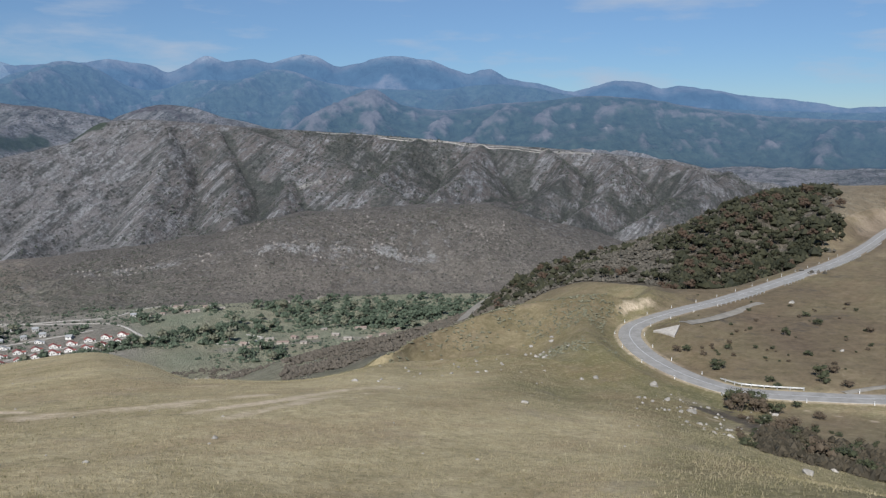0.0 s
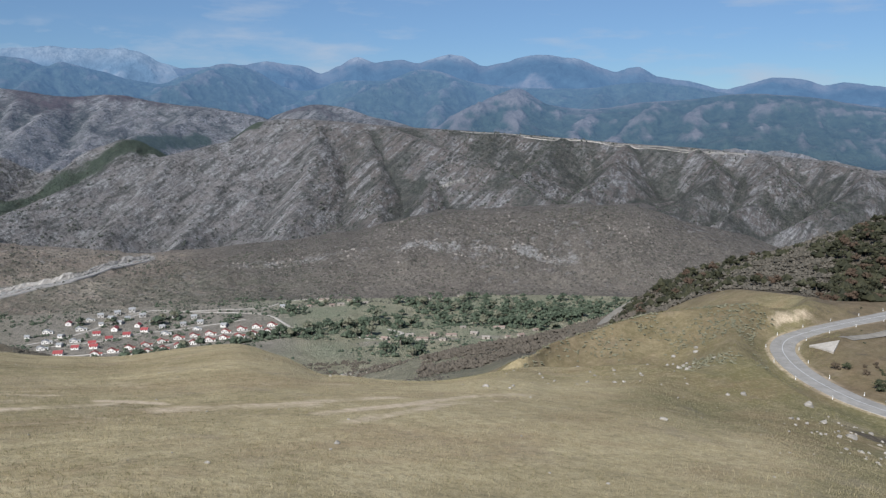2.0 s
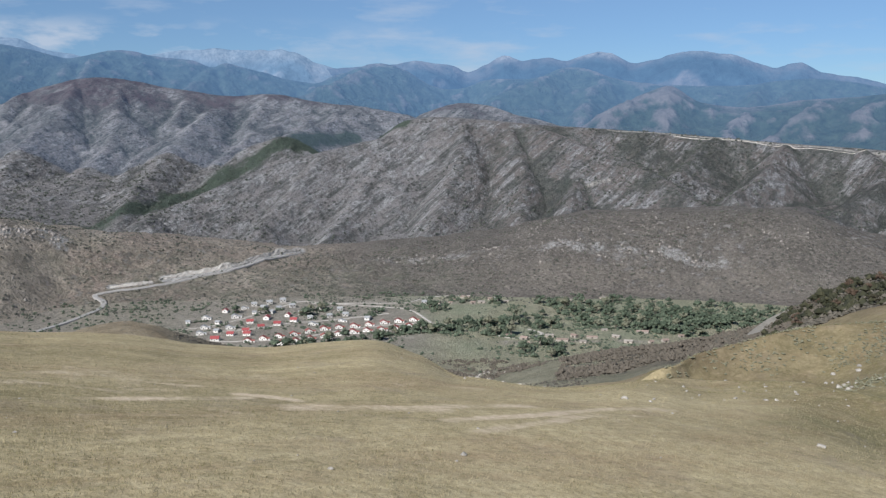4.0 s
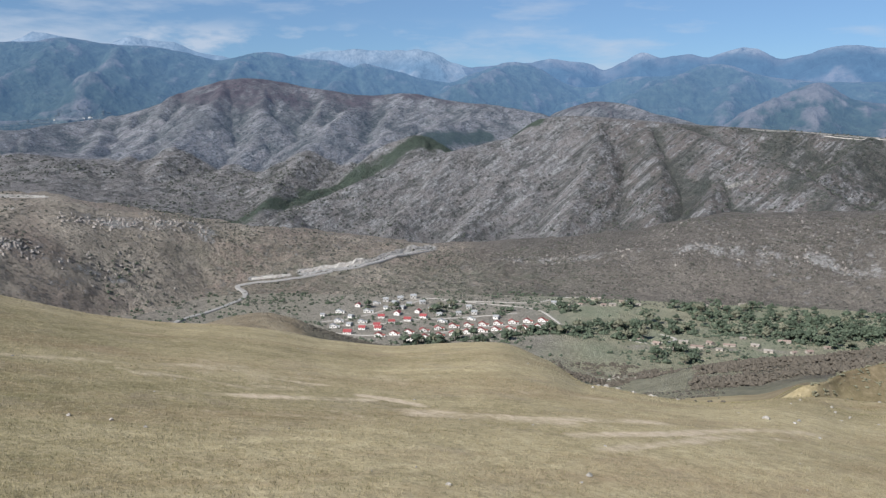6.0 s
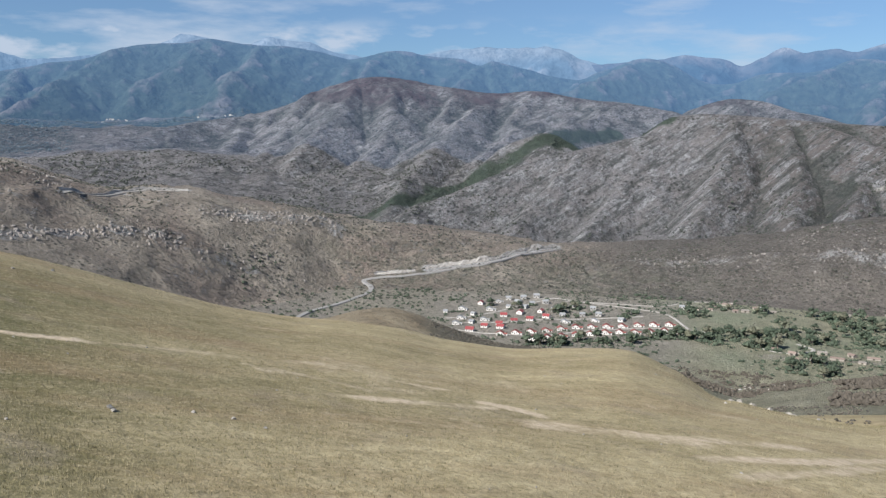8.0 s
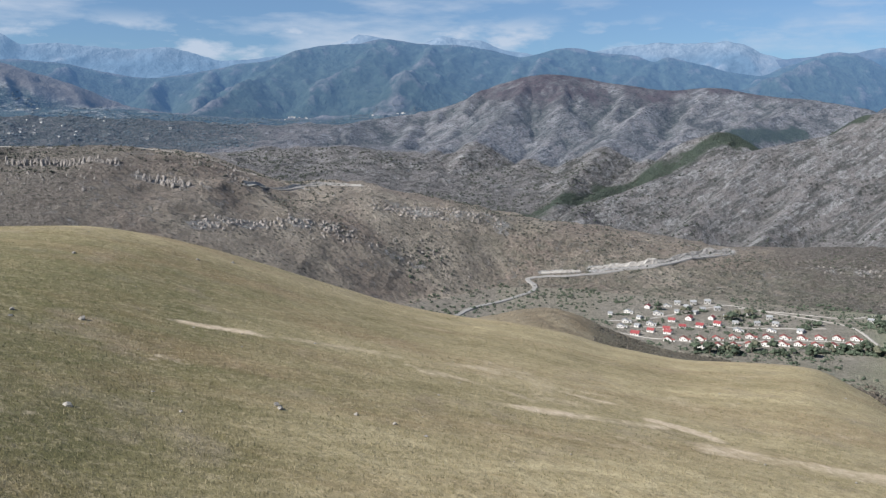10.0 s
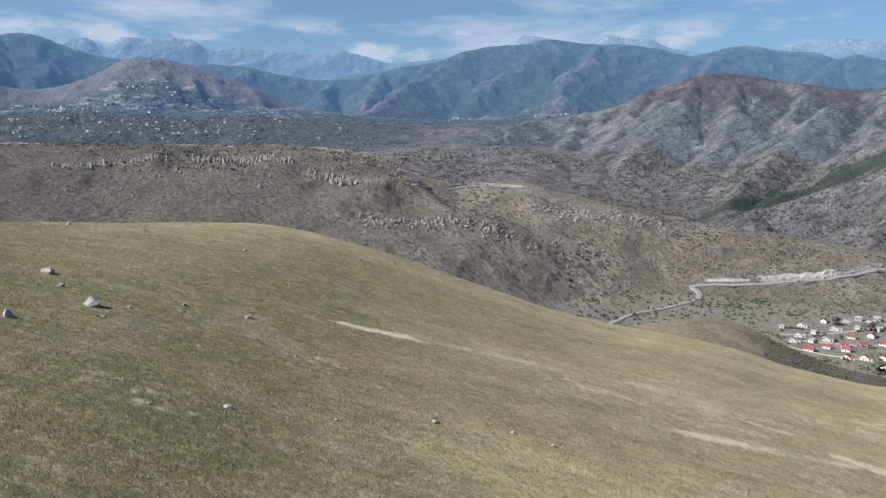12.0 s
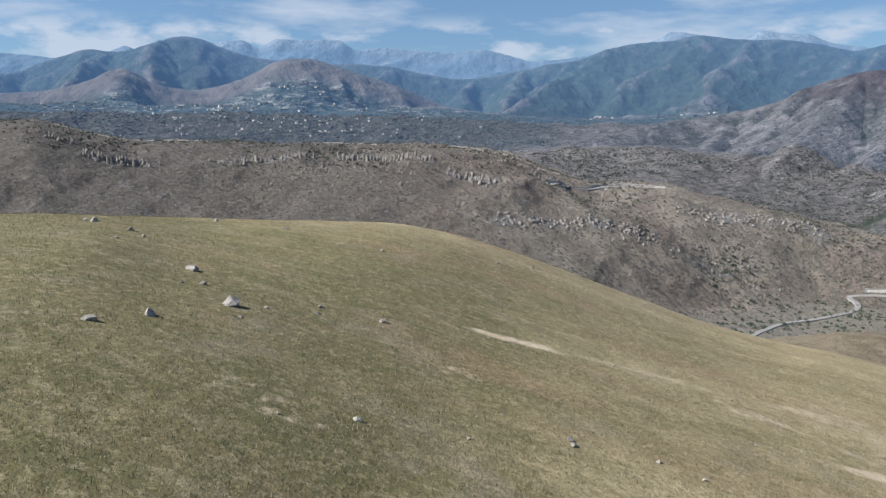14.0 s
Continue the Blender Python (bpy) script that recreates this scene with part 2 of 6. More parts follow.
def rock_material(name, air=0.0):
    """Grey bedded rock, dry grass and dark bushes; on the backdrop ridges, air paints the haze as emission."""
    m = Nodes(name, 0.95)
    bed = m.noise(1.0, 6, 0.75, 0.44, 0.57, m.beds(13, 28), 1.2)
    fine = m.noise(8, 7, 0.82, 0.42, 0.58, None, 0.5)
    stone = m.math("ADD", m.math("MULTIPLY", bed, 0.5), m.math("MULTIPLY", fine, 0.5))
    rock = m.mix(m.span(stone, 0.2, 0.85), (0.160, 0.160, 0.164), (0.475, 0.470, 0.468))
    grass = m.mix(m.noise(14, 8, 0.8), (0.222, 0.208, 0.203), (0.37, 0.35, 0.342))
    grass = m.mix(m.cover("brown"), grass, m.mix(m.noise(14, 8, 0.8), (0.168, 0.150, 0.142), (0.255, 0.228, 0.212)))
    patch = m.math("ADD", m.math("MULTIPLY", m.noise(42, 9, 0.8, 0.36, 0.64, None, 0.4), 0.85), m.math("MULTIPLY", bed, 0.25))
    col = m.mix(m.math("MULTIPLY", m.math("MULTIPLY", m.span(patch, 0.42, 0.66), m.cover("stony")), m.span(m.cover("scrub"), 0.0, 1.0, 0.95, 0.3)), grass, rock)
    veg = m.mix(m.noise(10, 7, 0.8), (0.046, 0.058, 0.052), (0.105, 0.118, 0.102))
    col = m.mix(m.math("MULTIPLY", m.span(m.cover("scrub"), 0.15, 0.8), m.noise(24, 9, 0.85, 0.32, 0.58)), col, veg)
    col = m.mix(m.math("MULTIPLY", m.noise(20, 9, 0.8, 0.50, 0.57, m.beds(1.0, 1.8)), 0.7), col, (0.072, 0.078, 0.074))
    col = m.mix(m.math("MULTIPLY", m.noise(6, 6, 0.8, 0.53, 0.60), 0.55), col, (0.06, 0.066, 0.06))
    purple = m.mix(m.noise(35, 8, 0.75), (0.082, 0.060, 0.064), (0.150, 0.117, 0.120))
    col = m.mix(m.math("MULTIPLY", m.cover("purple"), m.noise(60, 7, 0.75, 0.32, 0.54)), col, purple)
    bush = m.cells(15, 0.33, 0.20)
    col = m.mix(m.math("MULTIPLY", m.math("MULTIPLY", bush, m.noise(120, 6, 0.65, 0.40, 0.58)), 0.75), col, (0.042, 0.05, 0.044))
    wood = m.mix(m.noise(14, 6, 0.75, 0.3, 0.7), (0.045, 0.068, 0.052), (0.098, 0.126, 0.092))
    col = m.mix(m.math("MULTIPLY", m.span(m.math("MULTIPLY", m.cover("green"), m.noise(28, 9, 0.85, 0.25, 0.6)), 0.08, 0.5), 0.95), col, wood)
    white = m.mix(m.noise(8, 6, 0.75), (0.32, 0.30, 0.27), (0.58, 0.55, 0.50))
    col = m.mix(m.span(m.math("MULTIPLY", m.cover("bare"), m.noise(12, 7, 0.8, 0.2, 0.55)), 0.1, 0.5), col, white)
    # haze imitated by an even blue glow of the rock itself
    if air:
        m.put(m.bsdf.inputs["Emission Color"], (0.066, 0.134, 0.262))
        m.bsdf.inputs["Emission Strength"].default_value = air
    return m.done(col, m.bump(stone, 4.5, m.bump(m.noise(18, 8, 0.72), 5.0)))


def far_hill_material():
    """Slopes in the blue distance: woods, dry grass and stone, and the haze before them put in as emission."""
    m = Nodes("far_hills", 1.0)
    bare = m.mix(m.noise(60, 9, 0.75), (0.082, 0.082, 0.082), (0.145, 0.138, 0.136))
    wood = m.mix(m.noise(40, 8, 0.75), (0.018, 0.034, 0.032), (0.05, 0.072, 0.058))
    col = m.mix(m.span(m.math("ADD", m.cover("green"), m.noise(110, 9, 0.75, 0.3, 0.7, None, 0.4)), 0.62, 1.25), bare, wood)
    dots = m.math("MULTIPLY", m.cells(26, 0.34, 0.24), m.noise(150, 6, 0.65, 0.40, 0.56))
    col = m.mix(m.math("MULTIPLY", dots, 0.6), col, (0.03, 0.042, 0.04))
    cone = m.mix(m.noise(90, 8, 0.7), (0.095, 0.086, 0.078), (0.158, 0.138, 0.122))
    col = m.mix(m.math("MULTIPLY", m.cover("brown"), 0.9), col, cone)
    terrace = m.math("MULTIPLY", m.noise(34, 9, 0.85, 0.50, 0.62, m.stretched(0.45, 0.45, 2.6)), m.cover("bare"))
    col = m.mix(m.math("MULTIPLY", terrace, 0.75), col, (0.42, 0.40, 0.36))
    # air haze painted as a blue glow that grows with distance
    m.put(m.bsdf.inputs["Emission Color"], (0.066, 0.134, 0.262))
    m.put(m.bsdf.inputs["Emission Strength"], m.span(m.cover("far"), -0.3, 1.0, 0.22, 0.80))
    return m.done(col, m.bump(m.noise(60, 9, 0.72), 9.0))


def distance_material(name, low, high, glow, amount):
    """The blue distance, behind everything that shifts: dull slopes, with the haze before them added as emission."""
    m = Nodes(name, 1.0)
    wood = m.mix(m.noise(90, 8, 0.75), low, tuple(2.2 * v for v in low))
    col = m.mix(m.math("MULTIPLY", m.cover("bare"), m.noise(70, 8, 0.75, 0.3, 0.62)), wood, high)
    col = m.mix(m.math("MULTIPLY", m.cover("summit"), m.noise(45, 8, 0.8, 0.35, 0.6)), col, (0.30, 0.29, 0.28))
    # the slopes give off blue light in place of hazy air
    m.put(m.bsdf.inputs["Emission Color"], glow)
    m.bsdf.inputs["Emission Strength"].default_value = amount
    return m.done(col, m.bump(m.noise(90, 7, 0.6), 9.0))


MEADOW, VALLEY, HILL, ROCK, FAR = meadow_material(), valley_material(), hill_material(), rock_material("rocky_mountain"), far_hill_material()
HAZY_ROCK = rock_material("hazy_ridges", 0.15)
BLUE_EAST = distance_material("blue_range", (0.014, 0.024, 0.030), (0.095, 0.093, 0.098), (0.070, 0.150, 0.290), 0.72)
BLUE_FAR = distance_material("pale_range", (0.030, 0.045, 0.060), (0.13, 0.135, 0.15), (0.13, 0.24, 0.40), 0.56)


def simple(name, a, b, size, rough=0.8, relief=0.0, metal=0.0, by_object=0.0):
    """Two tones mixed by noise of a size, with a little relief, and a tone that varies from thing to thing."""
    m = Nodes(name, rough, metal)
    n = m.noise(size, 6, 0.65)
    col = m.mix(n, a, b)
    if by_object:
        col = m.mix(m.math("MULTIPLY", m.chance(), by_object), col, tuple(0.55 * v for v in a))
    return m.done(col, m.bump(n, relief) if relief else None)

# ---------- the lie of the land ----------
# Bearings in degrees from +y towards -x, seen from the hill under the camera; distances and heights in metres.
def lattice(ix, iy, seed):
    h = (ix.astype(np.int64) * 374761393 + iy.astype(np.int64) * 668265263 + seed * 974711) & 0x7FFFFFFF
    h = ((h ^ (h >> 13)) * 1274126177) & 0x7FFFFFFF
    return ((h ^ (h >> 16)) & 0xFFFF) / 32767.5 - 1.0


def smooth_noise(x, y, seed=0):
    ix, iy = np.floor(x), np.floor(y)
    fx, fy = x - ix, y - iy
    u, v = fx * fx * fx * (fx * (fx * 6 - 15) + 10), fy * fy * fy * (fy * (fy * 6 - 15) + 10)
    a, b = lattice(ix, iy, seed), lattice(ix + 1, iy, seed)
    c, d = lattice(ix, iy + 1, seed), lattice(ix + 1, iy + 1, seed)
    return (a * (1 - u) + b * u) * (1 - v) + (c * (1 - u) + d * u) * v


def fbm(x, y, octaves=5, gain=0.5, seed=0, ridged=False):
    total, amp, norm = 0.0, 1.0, 0.0
    for k in range(octaves):
        n = smooth_noise(x + 17.3 * k, y - 9.1 * k, seed + k)
        if ridged:
            n = 1.0 - 2.2 * np.abs(n)
        total, norm = total + amp * n, norm + amp
        x, y, amp = 1.94 * x + 0.52 * y, -0.52 * x + 1.94 * y, amp * gain
    return total / norm


def step(x, a, b):
    s = np.clip((x - a) / (b - a), 0, 1)
    return s * s * (3 - 2 * s)


def pchip_slopes(xs, ys):
    h, dy = np.diff(xs, axis=0), np.diff(ys, axis=0)
    s = dy / h
    m = np.zeros_like(ys)
    w1, w2 = 2 * h[1:] + h[:-1], h[1:] + 2 * h[:-1]
    with np.errstate(divide="ignore", invalid="ignore"):
        inner = (w1 + w2) / (w1 / s[:-1] + w2 / s[1:])
    m[1:-1] = np.where(s[:-1] * s[1:] > 0, inner, 0.0)
    m[0], m[-1] = s[0], s[-1]
    return m


def hermite(x, x0, x1, y0, y1, m0, m1):
    h = x1 - x0
    t = (x - x0) / h
    return (y0 * (1 + 2 * t) * (1 - t) ** 2 + m0 * h * t * (1 - t) ** 2 + y1 * t * t * (3 - 2 * t) + m1 * h * t * t * (t - 1))


def curve(points, b, column=1):
    """A smooth curve through (bearing, value, ...) rows, level beyond its ends."""
    p = np.array(points, float)
    xs, ys = p[:, 0], p[:, column]
    m = pchip_slopes(xs, ys)
    m[0] = m[-1] = 0
    x = np.clip(b, xs[0], xs[-1])
    i = np.clip(np.searchsorted(xs, x) - 1, 0, len(xs) - 2)
    return hermite(x, xs[i], xs[i + 1], ys[i], ys[i + 1], m[i], m[i + 1])


# lip of the grassy hill: bearing, distance, height
LIP = [(-28.6, 199, 240), (-19.7, 191, 240), (-16.8, 195, 241), (-13, 200, 243), (-8.5, 192, 245), (-4.6, 189, 247), (1.7, 190, 245), (4.9, 180, 247),
       (8.8, 175, 246), (14.1, 170, 248), (16.9, 170, 249), (20.2, 190, 248), (23.1, 199, 249), (26.7, 202, 248), (30.5, 203, 247), (34.3, 205, 248), (38, 205, 251),
       (41.6, 205, 253), (44.5, 205, 254), (48.6, 200, 258), (51.8, 195, 262.6), (54.2, 189, 266.5), (57.3, 184, 271), (60.3, 180, 275), (64.2, 175, 279), (67.1, 172, 281),
       (70.5, 168, 282), (77.2, 165, 283), (83.7, 165, 284), (89.7, 165, 285)]
# the spur beyond it, and the bench of the upper road
SPUR = [(-27.8, 529, 240), (-24.3, 391, 240), (-20.4, 324, 240), (-17.2, 290, 242), (-15.1, 275, 244), (-13.3, 270, 246), (-10.6, 265, 246), (-8.4, 260, 245),
        (-5.3, 255, 244), (-2.6, 245, 243), (-0.6, 240, 241), (1.7, 230, 240), (3.7, 215, 240), (5.5, 212, 238), (8.8, 210, 232)]
# the wooded ridge, the scrub slope and the tan knoll
WOODED = [(-27.6, 660, 256), (-24.9, 640, 255), (-22.4, 600, 255), (-19.7, 570, 249), (-17.4, 560, 239), (-14.9, 570, 226), (-12, 590, 213), (-8.3, 620, 195), (-5.7, 640, 178),
          (-3.7, 660, 160), (-2.6, 665, 149), (-0.6, 650, 145), (1.7, 645, 138), (4.1, 640, 133), (7.2, 640, 126), (9.5, 640, 121), (12, 640, 115), (14.1, 640, 108), (16.2, 630, 104), (19.9, 620, 116),
          (23.7, 590, 133), (27.5, 580, 137), (30.1, 580, 141), (31.9, 580, 143), (34.2, 580, 149), (36.4, 580, 157), (38.3, 580, 165), (39.9, 580, 168), (41.8, 580, 167), (43.3, 580, 164), (45.5, 590, 158)]
FOOT = [(-3, 1339, 25), (6.4, 1323, 25), (11, 1300, 25), (17, 1300, 26), (22, 1310, 25), (28.2, 1316, 25), (35.6, 1310, 28), (39.4, 1332, 28), (43.2, 1335, 28),
        (47, 1240, 32), (50, 1165, 38), (53, 1090, 46), (56, 1030, 58), (60, 970, 82), (66, 920, 100), (73, 900, 112), (95, 900, 122)]
# the brown hill, the cut hill and the cliff plateau
BROWN = [(-28, 1700, 43), (-22.6, 1700, 31), (-13.9, 1650, 48), (-11.7, 1600, 69), (-9, 1600, 89), (-6.4, 1600, 109), (-3.3, 1600, 135), (-0.6, 1600, 137), (3.2, 1600, 133),
         (7.8, 1600, 128), (11.5, 1600, 115), (16.3, 1600, 81), (21, 1600, 65), (24.5, 1600, 56), (28, 1600, 56), (29.8, 1600, 58), (33.7, 1580, 72), (39.4, 1550, 99),
         (43.1, 1520, 115), (46.7, 1500, 139), (50.2, 1500, 156), (53.2, 1500, 176), (57, 1500, 178), (59, 1500, 187), (60.8, 1500, 202), (62.7, 1500, 221), (65.3, 1500, 235), (69.4, 1500, 244),
         (74.7, 1500, 244), (81.9, 1500, 251), (87.1, 1500, 255), (90, 1500, 269), (91.6, 1500, 281), (93.1, 1500, 290), (94.9, 1500, 286)]
# the hazy hills and the village cones, the wooded mountain and the blue range behind them: bearing, height
HILLS = [(-60, 300), (-27.4, 299), (-18.8, 329), (-15.3, 361), (-11.7, 389), (-9.5, 394), (-6.2, 373), (-3.2, 363), (-0.6, 341), (2.4, 356), (5, 416), (6.2, 394), (8.4, 330), (10.6, 256),
         (14.2, 250), (20, 270), (30, 280), (43, 290), (50.1, 292), (55.1, 290), (60, 268), (62, 258), (65, 264),
         (67, 292), (68.9, 342), (70.5, 390), (71.9, 416), (74.9, 468), (77, 498), (78.5, 491), (81.4, 423), (83.9, 381), (86.2, 400), (88.4, 454), (90.5, 401), (92.1, 377), (95.2, 366), (125, 330)]
BLUE = [(-60, 330), (-27.3, 333), (-18.8, 348), (-8.6, 414), (-4.4, 466), (0.9, 441), (6.9, 465), (11.2, 527), (13.1, 487), (16.6, 472), (18.3, 434), (20.6, 461), (21.3, 491),
        (22.8, 541), (23.8, 551), (24.9, 533), (26.1, 497), (28, 457), (28.9, 467), (30.8, 503), (31.9, 519), (33.4, 542), (34.3, 524), (35.6, 554), (37.5, 568), (40, 590),
        (41.5, 563), (43, 554), (44.7, 580), (46.5, 603), (49.6, 616), (51.6, 637), (53.6, 614), (56.8, 591), (57.7, 575), (58.6, 545), (61.2, 513), (63.7, 478), (67.5, 453),
        (71.2, 504), (78.5, 531), (82.1, 572), (83.8, 624), (85.1, 624), (86.8, 590), (88.8, 558), (90, 566), (92.2, 526), (95.2, 437), (125, 400)]
EYE = 300.0


def rings(b):
    """Distances and heights of the rings of the land at the bearings b, from underfoot to the far hills."""
    one = np.ones_like(b)
    b = np.where(b < -115, b + 360, b)      # behind the camera the land runs on level
    b = np.where(b > 150, 150 - (b - 150) * 2.2, b)
    lip_r, lip_z = curve(LIP, b), curve(LIP, b, 2)
    r, z = [0 * one], [287 * one]
    r.append(60 * one), z.append(curve([(-30, 275), (-6, 273), (29, 277), (35, 277.5), (57, 281), (70, 285), (83, 288), (95, 289.5)], b))
    r.append(100 * one), z.append(curve([(-30, 259.5), (-18, 262), (-6, 264), (10, 266.5), (29, 268.6), (35, 270), (58, 277.6), (65, 280.7), (73, 284), (77, 285.5), (83, 288), (95, 289)], b))
    r.append(lip_r), z.append(lip_z)
    near = step(b, 8, 4)
    spur_r = near * curve(SPUR, b) + (1 - near) * (lip_r + 35)
    spur_z = near * curve(SPUR, b, 2) + (1 - near) * (lip_z - 14)
    r.append(spur_r), z.append(spur_z)
    left = step(b, 45, 47)
    wood_r = (1 - left) * curve(WOODED, b) + left * 600
    below = EYE - 600 * np.tan(np.arctan((EYE - lip_z) / lip_r) + np.radians(1.5 + 2.5 * step(b, 47, 54)))
    wood_z = (1 - left) * curve(WOODED, b, 2) + left * below
    gully = step(b, -25.5, -21)
    r.append(spur_r + 0.35 * (wood_r - spur_r))
    z.append((1 - gully) * (0.5 * spur_z + 0.5 * wood_z) + gully * np.minimum(spur_z - 18 - 25 * step(b, -10, 0), 0.6 * spur_z + 0.4 * wood_z))
    r.append(wood_r), z.append(wood_z)
    r.append(np.minimum(930, curve(FOOT, b) - 90)), z.append(curve([(-5, 30), (0, 25), (43, 25), (52, 30), (70, 80), (95, 90)], b))
    r.append(curve(FOOT, b)), z.append(curve(FOOT, b, 2))
    brown_z = curve(BROWN, b, 2)
    r.append(curve(BROWN, b)), z.append(brown_z)
    r.append(1850 * one), z.append(brown_z - 45)
    return np.array(r), np.array(z)


RELIEF = [0.05, 0.08, 0.12, 0.12, 0.7, 0.0, 2.5, 2.5, 0.0, 4.0, 6.0]     # height of the small relief at each ring
SWELL = [0, 0, 0, 0.25, 1.5, 3.5, 11, 1.5, 7, 10]                          # and how much more of it between two rings


def land_rows(b, k, s):
    """Places between ring k and ring k + 1 (s: 0 to 1, rows) at the bearings b: x, y, z without and with the relief."""
    R, Z = rings(b)
    M = pchip_slopes(R, Z)
    s = np.asarray(s)[:, None]
    r = R[k] + s * (R[k + 1] - R[k])
    z = hermite(r, R[k], R[k + 1], Z[k], Z[k + 1], M[k], M[k + 1])
    a = np.radians(b)
    x, y = -np.sin(a) * r, np.cos(a) * r
    return x, y, z + relief(x, y, k, s)


# ---------- the highland beyond the brown hill: crests, and the spurs that run down from them ----------
# crest of the rocky mountain, its left arm and the dark spur; bearing, distance, height
ROCKY = [[(-60, 2462, 65), (-34, 2445, 88), (-20.7, 2428, 130), (-15.5, 2422, 189), (-11.8, 2417, 205), (-7, 2412, 224), (-2.5, 2406, 236), (3.2, 2401, 257), (9.2, 2396, 273), (13.2, 2391, 284), (16.7, 2386, 297), (20.1, 2380, 303), (21.4, 2375, 298)],
         [(20.8, 2358, 279), (23, 2303, 253), (26, 2249, 227), (28.9, 2193, 200), (31.8, 2139, 167), (34.2, 2084, 140), (36.6, 2028, 109), (38.9, 1974, 81), (40.6, 1920, 66)],
         [(13.2, 2340, 282), (11.4, 2252, 256), (8.5, 2165, 215), (5.5, 2078, 176), (3.6, 1990, 135), (1.7, 1902, 101)]]
ROCKY_SPURS = [[(17.8, 2340, 284), (18.2, 2188, 203), (19.4, 2037, 115), (20.2, 1885, 38)], [(14.8, 2322, 269), (14, 2130, 176), (14, 1938, 84)], [(23, 2270, 244), (24.6, 2135, 146), (26.2, 2002, 71), (27.3, 1868, 33)],
               [(11.8, 2340, 259), (10.2, 2139, 176), (11, 1938, 97)], [(27.5, 2182, 206), (29, 2083, 142), (30.8, 1985, 80), (31.9, 1885, 51)], [(-2.5, 2375, 234), (-1.4, 2182, 177), (0.2, 1990, 128)],
               [(-7, 2375, 222), (-8.2, 2218, 176), (-6.7, 2060, 123), (-4.5, 1902, 84)], [(-11.1, 2375, 205), (-11.7, 2218, 177), (-10.5, 2060, 118), (-8.6, 1902, 86)]]
ROCKY_SPURS += [[(-14.4, 2375, 194), (-16.9, 2218, 167), (-15.5, 2060, 121), (-13.1, 1902, 83)], [(-18.6, 2392, 167), (-17.6, 2165, 136), (-15.2, 1938, 92)], [(1.7, 2375, 249), (3.2, 2200, 191), (5.1, 2025, 145)]]
# the higher ridge with the purple crest, and its spurs
PURPLE = [[(59.7, 2430, 205), (57.5, 2558, 229), (55.2, 2684, 255), (52.2, 2810, 282), (48.4, 2938, 310), (45.9, 2938, 351), (43.8, 2938, 397), (42, 2938, 421), (40.1, 2938, 427), (38, 2938, 408), (35.7, 2938, 387), (33.1, 2938, 372), (30.1, 2938, 380), (27.1, 2938, 350), (24.2, 2938, 338), (22.3, 2938, 316)],
          [(22.6, 3010, 277), (21.2, 3010, 305), (19.8, 3010, 335), (18.3, 3010, 353), (16.2, 3010, 344), (14.1, 3010, 310), (12, 3010, 284), (9, 3010, 220)]]
PURPLE_SPURS = [[(42, 2938, 416), (43.8, 2684, 313), (45.7, 2430, 220), (47.5, 2176, 132), (48.6, 1922, 92)], [(38, 2938, 405), (39.8, 2676, 288), (42.1, 2416, 173), (44, 2154, 96), (44.4, 1894, 72)],
                [(33.1, 2938, 370), (36.1, 2608, 263), (38.4, 2281, 164), (40.3, 1952, 95)], [(28.3, 2938, 353), (31.6, 2684, 261), (34.7, 2430, 169), (37.3, 2176, 112), (38.8, 1922, 83)],
                [(49.3, 2938, 303), (50.7, 2623, 217), (51.8, 2310, 152), (52.9, 1995, 126)], [(45.6, 2938, 337), (47.4, 2600, 236), (49.2, 2260, 156), (50.3, 1922, 114)], [(24.1, 2938, 334), (27.1, 2684, 288), (30.1, 2430, 249)]]


def spline(points, gap):
    """Even steps along a smooth line through points."""
    p = np.array(points, float)
    d = np.concatenate([[0], np.cumsum(np.maximum(np.linalg.norm(np.diff(p, axis=0), axis=1), 1e-6))])
    m = np.gradient(p, d, axis=0)
    t = np.linspace(0, d[-1], max(2, int(d[-1] / gap) + 1))
    i = np.clip(np.searchsorted(d, t) - 1, 0, len(d) - 2)
    return np.stack([hermite(t, d[i], d[i + 1], p[i, c], p[i + 1, c], m[i, c], m[i + 1, c]) for c in range(p.shape[1])], 1)


def place(bearing, distance):
    a = radians(bearing)
    return -math.sin(a) * distance, math.cos(a) * distance


def crest_line(points, gap):
    return spline([(*place(b, r), z) for b, r, z in points], gap)


def spurs_of(line, every, length, fall, drift, seed):
    """Spurs that leave a crest towards the viewer, turned a little, at uneven steps along it."""
    rng = random.Random(seed)
    run = np.concatenate([[0], np.cumsum(np.linalg.norm(np.diff(line[:, :2], axis=0), axis=1))])
    at, made = every * 0.5, []
    while at < run[-1]:
        x, y, z = line[int(np.searchsorted(run, at))]
        way = math.atan2(-y, -x) + radians(drift + rng.uniform(-22, 22))
        size, bow, g = length * rng.uniform(0.6, 1.25), rng.uniform(-0.5, 0.5), fall * rng.uniform(0.52, 0.72)
        pts = []
        for q in np.linspace(0, 1, 7):
            a = way + bow * (q - 0.4)
            pts.append((x + math.cos(a) * size * q, y + math.sin(a) * size * q, z - 3 - g * size * (0.55 * q + 0.45 * q * q)))
        made.append(spline(pts, 16.0))
        at += every * rng.uniform(0.6, 1.4)
    return made


